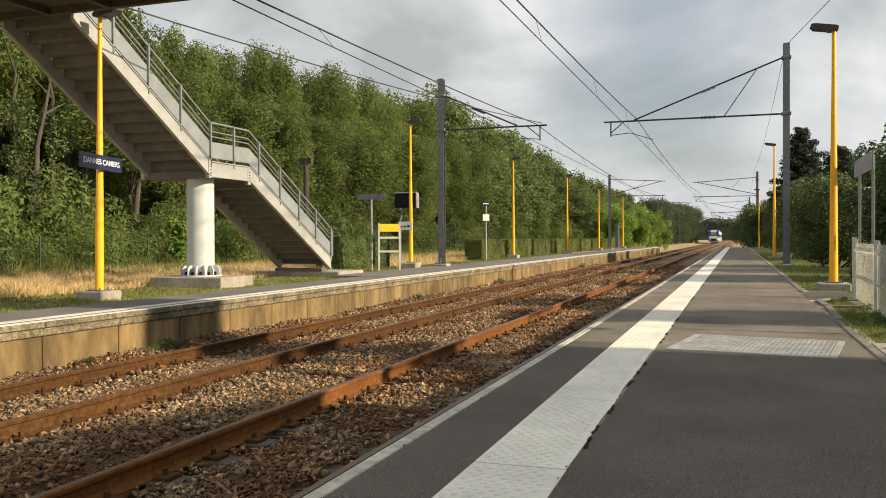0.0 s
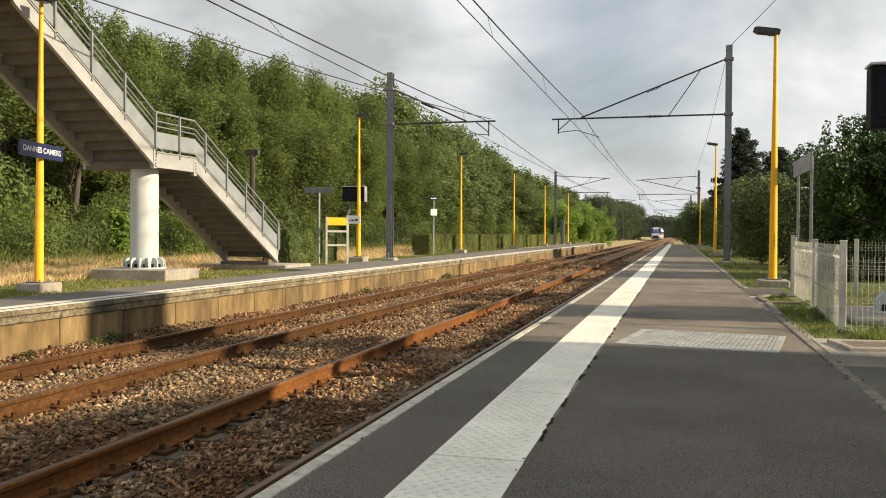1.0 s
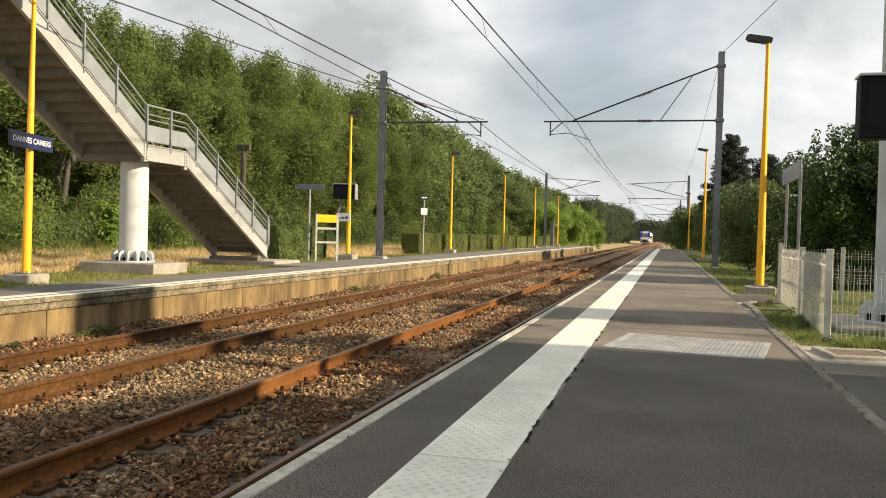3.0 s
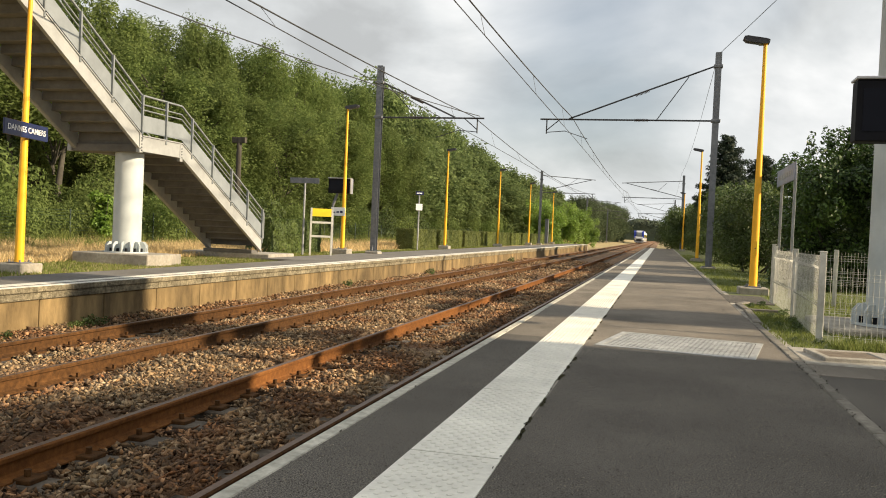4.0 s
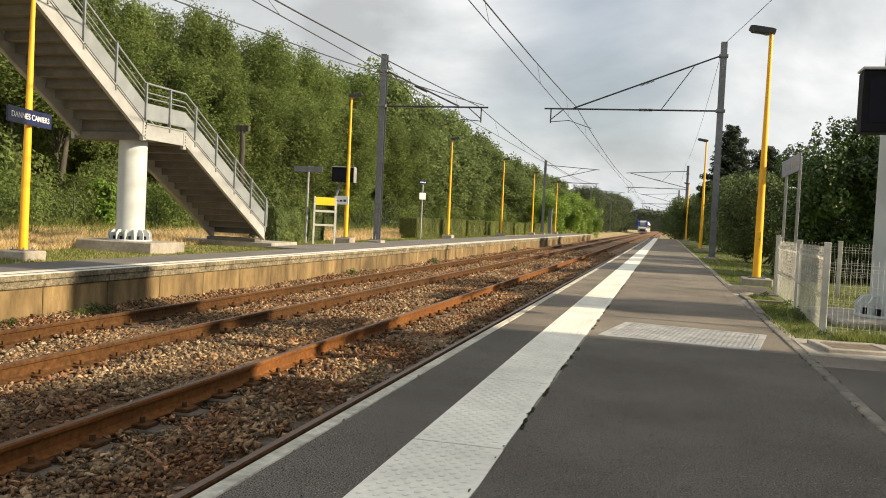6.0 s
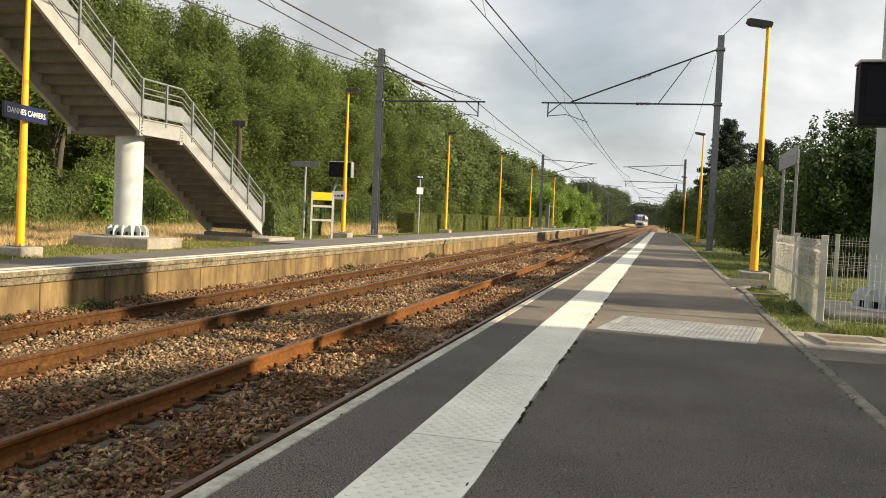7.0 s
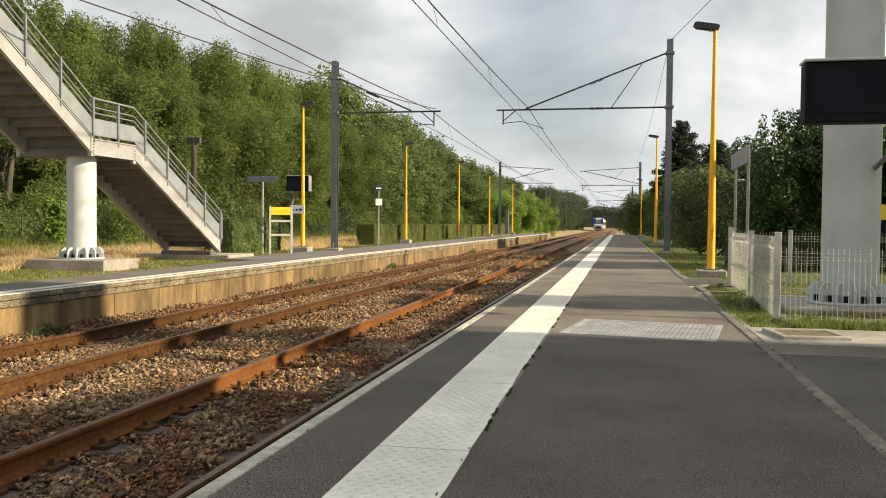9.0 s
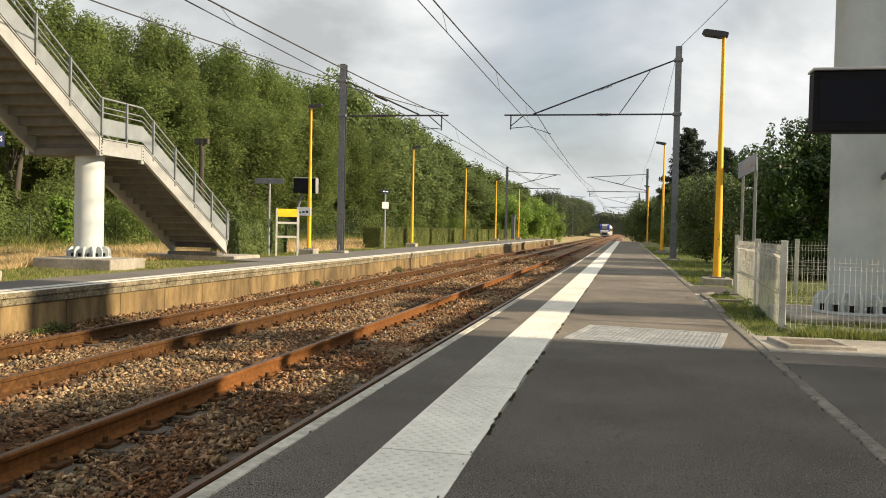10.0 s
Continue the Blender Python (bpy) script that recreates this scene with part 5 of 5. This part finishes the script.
# ---- distance ----
def ridge(name, y, x0, x1, h, seed, label):
    """A long wooded rise: a solid uneven body under a skin of foliage."""
    rr = np.random.default_rng(seed)
    n = int((x1 - x0) / 4)
    verts, faces = [], []
    tops = []
    for i in range(n + 1):
        x = x0 + (x1 - x0) * i / n
        t = h * (0.72 + 0.28 * noise.noise(Vector((x * 0.035, seed, 0))) + 0.10 * noise.noise(Vector((x * 0.15, seed, 4)))) 
        tops.append((x, t))
        verts += [(x, y - 7, -1.0), (x, y - 5, t * 0.7), (x, y, t), (x, y + 9, -1.0)]
    for i in range(n):
        for k in range(3):
            a = i * 4 + k
            faces.append((a, a + 4, a + 5, a + 1))
    tagged(new(name, raw(name, verts, faces, M_FAR)), label, "woods", kind="stuff")
    bl = [(x, y - 4.5, t * f, 3.2, 2.5, t * 0.22) for x, t in tops for f in (0.3, 0.62, 0.88)]
    tagged(new(name, leaf_mesh(name, bl, n * 150, 0.7, M_FAR, seed, corners=3)), label, "woods", kind="stuff")


ridge("far_woods", 600, -300, 200, 16, 201, "dark woods closing the horizon, greyed for haze")
ridge("far_woods", 400, -150, -22, 13, 202, "dark woods beyond the line")
ridge("far_woods", 420, 14, 130, 10, 203, "dark woods beyond the line")


# ---- signs and platform furniture ----
def text_mesh(body, size, material, parent, m, name="lettering"):
    cu = bpy.data.curves.new(name, "FONT")
    cu.body = body
    cu.size = size
    cu.align_x, cu.align_y = "CENTER", "CENTER"
    cu.extrude = 0.002
    cu.offset = size * 0.012
    cu.materials.append(material)
    o = new(name, cu)
    o.parent = parent
    o.matrix_basis = m
    return o


def station_sign():
    t = thing("station_sign", (-10.908, 12.75, 2.42), "navy enamel station name sign on the lamp post", "sign", rz=103)
    part("board", box(B(), -0.75, 0.75, -0.015, 0.015, -0.135, 0.135, 0.006), M_NAVY, t)
    text_mesh("DANNES CAMIERS", 0.138, M_LETTER, t, pose(0, -0.018, 0.0, 90, 0, 0) @ Matrix.Diagonal((1.16, 1, 1, 1)))
    part("clamp", box(B(), -0.12, 0.28, 0.016, 0.075, -0.05, 0.05), M_GALV, t)


station_sign()


def right_sign():
    t = thing("name_board", (2.36, 18.0, -0.02), "grey station name board on two steel posts", "sign")
    for y in (-0.95, 0.85):
        part("post", box(B(), -0.025, 0.025, y - 0.025, y + 0.025, 0, 2.5, 0.004), M_GREY_POST, t)
    part("board", box(B(), -0.052, -0.026, -1.2, 1.25, 2.22, 2.55, 0.004), M_BOARD, t)
    for k in range(9):
        part("lettering_bar", box(B(), -0.056, -0.0525, -1.0 + k * 0.24, -0.85 + k * 0.24, 2.33, 2.43), M_GREY_POST, t)


right_sign()


def departure_screen(at, rz, w, h, label):
    t = thing("departure_screen", at, label, "screen", "departure screens", rz=rz)
    part("housing", box(B(), -w / 2, w / 2, 0.0, 0.24, 0, h, 0.012), M_BLACK, t)
    part("screen_glass", box(B(), -w / 2 + 0.06, w / 2 - 0.06, -0.006, -0.001, 0.10, h - 0.09), M_SCREEN, t)
    part("hood", box(B(), -w / 2 - 0.015, w / 2 + 0.015, -0.03, 0.26, h + 0.002, h + 0.03, 0.006), M_SILVER, t, "silver top cover")
    return t


ds = departure_screen((2.61, 9.35, 2.07), 0, 1.56, 0.62, "black departure screen with silver hood on the bridge pier")
bm = B()
box(bm, 0.12, 0.18, 0.24, 1.78, 0.33, 0.37, 0.006)
part("bracket", bm, M_GALV, ds)
part("brace", tube(B(), (0.62, 0.24, 0.25), (0.40, 1.9, -0.35), 0.03, seg=8), M_GALV, ds)

ds = departure_screen((-11.62, 29.62, 2.17), 3, 0.84, 0.54, "dark departure screen on a bent post")
part("side_trim", box(B(), 0.422, 0.462, -0.03, 0.25, -0.01, 0.54, 0.006), M_SILVER, ds, "silver side frame")
post = B()
tube(post, (-0.25, 0.12, -2.2), (-0.25, 0.12, -0.45), 0.05, seg=10)
tube(post, (-0.25, 0.12, -0.45), (-0.10, 0.15, 0.0), 0.05, seg=10)
part("post", post, M_GALV, ds)
ns = thing("direction_sign", (-11.34, 28.9, 1.48), "small white and blue direction sign on the screen post", "sign")
part("board", box(B(), -0.27, 0.27, -0.012, 0.012, -0.15, 0.15, 0.004), M_LETTER, ns)
part("bracket", box(B(), -0.25, -0.17, 0.0125, 0.30, -0.04, 0.04), M_GALV, ns)
for k in range(3):
    part("lettering_bar", box(B(), -0.2 + k * 0.14, -0.1 + k * 0.14, -0.016, -0.0125, -0.05, -0.01 + 0.02 * k), M_NAVY, ns)

tsg = thing("direction_sign", (-11.63, 26.54, -0.05), "grey sign bar on a slim steel post", "sign")
part("post", tube(B(), (0, 0, 0), (0, 0, 2.58), 0.035, seg=10), M_GREY_POST, tsg)
part("bar", box(B(), -0.52, 0.52, -0.055, -0.036, 2.39, 2.57, 0.004), M_GALV, tsg)

nf = thing("notice_board", (-10.95, 26.45, -0.05), "white tubular frame with a bright yellow notice board", "notice board", rz=26)
for x in (-0.345, 0.345):
    part("leg", box(B(), x - 0.03, x + 0.03, -0.03, 0.03, 0, 1.58, 0.004), M_WHITE_STEEL, nf)
for z in (1.10, 0.64):
    part("rail", box(B(), -0.314, 0.314, -0.025, 0.025, z - 0.035, z + 0.035, 0.004), M_WHITE_STEEL, nf)
part("board", box(B(), -0.312, 0.312, -0.03, 0.015, 1.30, 1.56, 0.004), M_BRIGHT_YELLOW, nf, "bright yellow board")

ip = thing("sign_post", (-11.45, 39.8, -0.05), "slim grey post with navy sign and white notice", "sign", rz=28)
part("post", tube(B(), (0, 0, 0), (0, 0, 2.75), 0.04, seg=10), M_GREY_POST, ip)
part("top_sign", box(B(), -0.20, 0.20, -0.06, -0.041, 2.66, 2.84, 0.004), M_NAVY, ip, "small navy plate")
part("notice", box(B(), -0.16, 0.16, -0.06, -0.041, 1.92, 2.24, 0.004), M_LETTER, ip, "white paper notice")
for k in range(4):
    part("lettering_bar", box(B(), -0.14 + k * 0.07, -0.09 + k * 0.07, -0.064, -0.0605, 2.72, 2.78), M_LETTER, ip)

cb = thing("equipment_cabinet", (-11.3, 86.5, -0.03), "tall narrow dark grey equipment cabinet on the platform", "cabinet")
part("plinth", box(B(), -0.2, 0.2, -0.2, 0.2, 0.0, 0.12, 0.01), M_CONCRETE, cb)
body = part("body", box(B(), -0.17, 0.17, -0.17, 0.17, 0.121, 2.5, 0.015), M_GALV, cb)
part("door", box(B(), -0.14, 0.14, -0.185, -0.172, 0.25, 2.3, 0.004), M_GALV, body)
part("cap", box(B(), -0.2, 0.2, -0.2, 0.2, 2.501, 2.55, 0.01), M_GALV, cb)

yb = thing("notice_board", (4.75, 16.0, -0.02), "yellow notice board over a dark panel on posts", "notice board")
for x in (-0.42, 0.42):
    part("post", box(B(), x - 0.03, x + 0.03, -0.03, 0.03, 0, 1.42, 0.004), M_GREY_POST, yb)
part("board", box(B(), -0.48, 0.48, -0.05, -0.032, 1.16, 1.42, 0.004), M_BRIGHT_YELLOW, yb, "bright yellow board")
part("panel", box(B(), -0.46, 0.46, -0.05, -0.032, 0.86, 1.14, 0.004), M_BLACK, yb, "dark panel")

op = thing("old_post", (-16.0, 30.1, -0.1), "weathered dark post with a crossbar among the trees", "post")
part("post", tube(B(), (0, 0, 0), (0, 0, 4.1), 0.12, 0.10, 8), M_BARK, op)
part("crossbar", box(B(), -0.28, 0.28, -0.08, 0.08, 4.1, 4.32, 0.01), M_BARK, op)


# ---- white mesh fence round the bridge pier ----
def mesh_panel(length, h):
    """Vertical wires with two folds and pairs of level wires; lies along +x."""
    bm = B()
    n = int(length / 0.05)
    r = 0.0017
    folds = [(0.0, 0.03), (0.0, h * 0.40), (0.028, h * 0.43), (0.0, h * 0.46), (0.0, h * 0.84), (0.035, h * 0.88), (0.0, h * 0.93), (0.0, h)]
    for i in range(n + 1):
        x = length * i / n
        for (ya, za), (yb, zb) in zip(folds, folds[1:]):
            tube(bm, (x, ya, za), (x, yb, zb), r, seg=4, caps=False)
    for y, z in folds[1:7] + [(0.0, 0.08), (0.0, h * 0.65)]:
        tube(bm, (0, y - 0.006, z), (length, y - 0.006, z), r, seg=4, caps=False)
    return bm


def fence(points, h, label, skip=0):
    t = thing("mesh_fence", (0, 0, -0.02), label, "fence", "white mesh fence")
    for x, y, ph in points[skip:]:
        p = part("post", box(B(), x - 0.03, x + 0.03, y - 0.03, y + 0.03, -0.1, ph, 0.004), M_WHITE_STEEL, t)
        part("cap", box(B(), x - 0.034, x + 0.034, y - 0.034, y + 0.034, ph + 0.001, ph + 0.018, 0.004), M_WHITE_STEEL, p)
    for (xa, ya, _), (xb, yb, _) in zip(points, points[1:]):
        d = math.hypot(xb - xa, yb - ya)
        bm = mesh_panel(d - 0.07, h)
        bmesh.ops.rotate(bm, verts=bm.verts, cent=(0, 0, 0), matrix=Matrix.Rotation(math.atan2(yb - ya, xb - xa), 3, "Z"))
        f = 0.035 / d
        bmesh.ops.translate(bm, verts=bm.verts, vec=(xa + (xb - xa) * f, ya + (yb - ya) * f, 0))
        part("mesh_panel", bm, M_WHITE_STEEL, t)


fence([(1.66, 9.72, 0.95), (1.80, 12.6, 0.95), (1.88, 15.4, 0.97)], 0.92, "white welded mesh fence panels with square posts")
fence([(1.66, 9.72, 0.95), (4.15, 9.1, 0.95)], 0.80, "white welded mesh fence before the bridge pier", 1)
fence([(1.88, 15.6, 1.0), (2.87, 15.6, 0.95), (5.05, 15.5, 0.95), (7.5, 15.4, 0.95)], 0.93, "white welded mesh fence behind the bridge pier")

# dark green wire fence along the wood
gf = thing("green_fence", (0, 0, -0.1), "dark green wire fence along the wood", "fence")
y = 8.0
while y < 90:
    x = -19.9 + 0.028 * max(0, y - 40)
    part("post", tube(B(), (x, y, 0), (x, y, 1.25), 0.03, seg=6), M_GREEN_FENCE, gf)
    y += 2.5
for k in range(12):
    z = 0.1 + 0.1 * k
    bm = B()
    tube(bm, (-19.9, 8, z), (-19.9, 40, z), 0.004, seg=4, caps=False)
    tube(bm, (-19.9, 40, z), (-18.5, 90, z), 0.004, seg=4, caps=False)
    part("wire", bm, M_GREEN_FENCE, gf)

# ---- unseen building, added beside the camera to shade the near platform ----
M_RENDER = mat("cream_render", (0.50, 0.45, 0.36), (0.60, 0.55, 0.45), 5, 0.9, bump=0.3)
M_SLATE = mat("dark_slate", (0.06, 0.06, 0.065), (0.10, 0.10, 0.105), 8, 0.7)
sb = thing("shade_building", (5.3, 0, 0), "unseen plain cream building with slate roof, added to shade the platform", "building", kind="structure")
part("wall", box(B(), 0, 6.5, -14, 7.75, -0.1, 3.65), M_RENDER, sb)
bm = B()
rv = [bm.verts.new(p) for p in ((-0.12, -14.1, 3.65), (6.65, -14.1, 3.65), (6.65, 7.8, 3.65), (-0.12, 7.8, 3.65), (3.25, -11.5, 5.8), (3.25, 4.6, 5.8))]
for q in ((0, 3, 2, 1), (0, 4, 5, 3), (1, 2, 5, 4), (0, 1, 4), (3, 5, 2)):
    bm.faces.new([rv[i] for i in q])
bmesh.ops.recalc_face_normals(bm, faces=bm.faces)
part("roof", bm, M_SLATE, sb)


# ---- the departing train ----
M_TR_BLUE = mat("train_blue", (0.012, 0.035, 0.32), (0.02, 0.05, 0.40), 2, 0.3, blot=0.1)
M_TR_WHITE = mat("train_white", (0.62, 0.63, 0.65), (0.72, 0.73, 0.74), 2, 0.35, blot=0.1)
M_TR_GREY = mat("train_grey", (0.28, 0.28, 0.29), (0.36, 0.36, 0.37), 3, 0.45, 0.2, blot=0.15)
M_TR_GLASS = mat("train_glass", (0.02, 0.022, 0.025), (0.035, 0.037, 0.04), 2, 0.08, blot=0.1)
# glass painted pale for the sky it would reflect
M_TR_SCREEN = mat("train_windscreen", (0.22, 0.24, 0.25), (0.30, 0.32, 0.33), 2, 0.15, blot=0.2)
M_TR_RED = mat("red_lens", (0.45, 0.02, 0.02), (0.55, 0.03, 0.03), 4, 0.3)
M_TR_DARK = mat("train_underframe", (0.02, 0.02, 0.02), (0.05, 0.048, 0.045), 6, 0.8)


def train():
    t = thing("train", (-6.64, 268.0, -0.55), "blue, white and grey regional railcar with yellow doors", "train")
    # body outline seen from the end: (half width, height)
    prof = [(1.30, 0.95), (1.45, 1.25), (1.47, 2.3), (1.42, 2.9), (1.20, 3.55), (0.75, 3.78), (0.0, 3.82)]
    stations = [(-0.0, 0.80, 1.55), (0.25, 0.90, 2.3), (0.9, 0.96, 3.3), (1.7, 1.0, 3.78), (2.4, 1.0, 3.82), (57.0, 1.0, 3.82)]
    bm = B()
    loops = []
    for y, wf, zt in stations:
        ring = []
        for w, z in prof:
            ring.append((w * wf, min(z, zt)))
        full = ring + [(-w, z) for w, z in ring[-2::-1]]
        loops.append([bm.verts.new((w, y, z)) for w, z in full])
    for a, b in zip(loops, loops[1:]):
        for i in range(len(a) - 1):
            bm.faces.new((a[i], b[i], b[i + 1], a[i + 1]))
    bm.faces.new(loops[0])
    bm.faces.new(loops[-1][::-1])
    bmesh.ops.remove_doubles(bm, verts=bm.verts, dist=0.001)
    bmesh.ops.recalc_face_normals(bm, faces=bm.faces)
    part("body", bm, M_TR_WHITE, t)
    part("roof_equipment", box(B(), -1.0, 1.0, 4.0, 54, 3.80, 3.98, 0.05), M_TR_GREY, t)
    for s in (-1, 1):
        bm = B()
        extrude_profile(bm, [(0.02, 1.62), (0.15, 1.62), (2.4, 1.62), (2.0, 2.6), (1.85, 3.7), (1.72, 3.84), (0.95, 3.38), (0.3, 2.4)], "x", s * 1.0, s * 1.49)
        part("cab_pillar", bm, M_TR_BLUE, t, "deep blue cab side")
        part("window_band", box(B(), s * 1.475 - 0.012, s * 1.475 + 0.012, 3.2, 55.0, 1.75, 2.65), M_TR_GLASS, t)
        part("blue_stripe", box(B(), s * 1.47 - 0.012, s * 1.47 + 0.012, 3.0, 56.0, 1.35, 1.62), M_TR_BLUE, t)
        part("skirt", box(B(), s * 1.40 - 0.03, s * 1.40 + 0.03, 0.8, 56.0, 0.35, 0.98), M_TR_GREY, t)
        for y in (8.0, 23.0, 38.0, 50.0):
            part("door", box(B(), s * 1.482 - 0.014, s * 1.482 + 0.014, y, y + 1.35, 0.75, 2.75), M_BRIGHT_YELLOW, t, "yellow passenger door")
        for x in (0.48, 0.98):
            part("lamp", tube(B(), (s * x, 0.06, 1.52), (s * x, -0.04, 1.52), 0.11, seg=14), M_TR_RED if x < 0.6 else M_TR_GLASS, t)
    def front(name, zs, xa, xb, material, lift, label=""):
        """A band of the sloping cab front between two half widths on one or both sides."""
        slope = lambda z: float(np.interp(z, (1.3, 1.75, 2.4, 3.4, 3.62, 3.80), (0.06, 0.2, 0.34, 0.92, 1.2, 1.7)))
        bm = B()
        rows = [[bm.verts.new((x(z), slope(z) - lift, z + 0.01)) for x in (xa, xb)] for z in zs]
        for p, q in zip(rows, rows[1:]):
            bm.faces.new((p[0], p[1], q[1], q[0]))
        bmesh.ops.solidify(bm, geom=bm.faces[:], thickness=0.03)
        part(name, bm, material, t, label)

    zs = (1.75, 2.0, 2.4, 2.9, 3.4, 3.62)
    edge = lambda z: float(np.interp(z, (1.75, 2.4, 3.4, 3.62), (1.34, 1.30, 1.05, 0.82)))
    inner = lambda z: 0.86 - 0.10 * (z - 1.75) / 1.9
    front("cab_pillar", zs, lambda z: -edge(z), lambda z: -inner(z), M_TR_BLUE, 0.10, "deep blue cab pillar")
    front("cab_pillar", zs, inner, edge, M_TR_BLUE, 0.10, "deep blue cab pillar")
    front("apron_panel", (1.75, 2.0, 2.2), lambda z: -inner(z), inner, M_TR_DARK, 0.10, "dark panel under the windscreen")
    front("windscreen", (2.2, 2.4, 2.9, 3.25), lambda z: -inner(z), inner, M_TR_SCREEN, 0.10, "windscreen with the sky's reflection in its pale colour")
    front("roof_fairing", (3.25, 3.4, 3.62, 3.80), lambda z: -inner(z), inner, M_TR_WHITE, 0.11, "white roof fairing")
    part("front_panel", box(B(), -1.05, 1.05, -0.06, 0.2, 1.30, 1.72, 0.04), M_TR_WHITE, t)
    part("coupler_bay", box(B(), -0.8, 0.8, -0.02, 0.6, 0.55, 1.28, 0.03), M_TR_DARK, t)
    part("bumper", box(B(), -1.28, 1.28, 0.0, 0.7, 0.45, 1.05, 0.06), M_TR_GREY, t)
    part("plough", box(B(), -1.15, 1.15, -0.15, 0.3, 0.18, 0.44, 0.04), M_TR_GREY, t)
    for y in (3.0, 5.4, 19.0, 21.4, 36.0, 38.4, 51.5, 53.9):
        w = B()
        for x in (-0.7525, 0.7525):
            tube(w, (x - 0.06, y, 0.44), (x + 0.06, y, 0.44), 0.44, seg=18)
        tube(w, (-0.75, y, 0.44), (0.75, y, 0.44), 0.08, seg=8)
        part("wheelset", w, M_TR_DARK, t)


train()
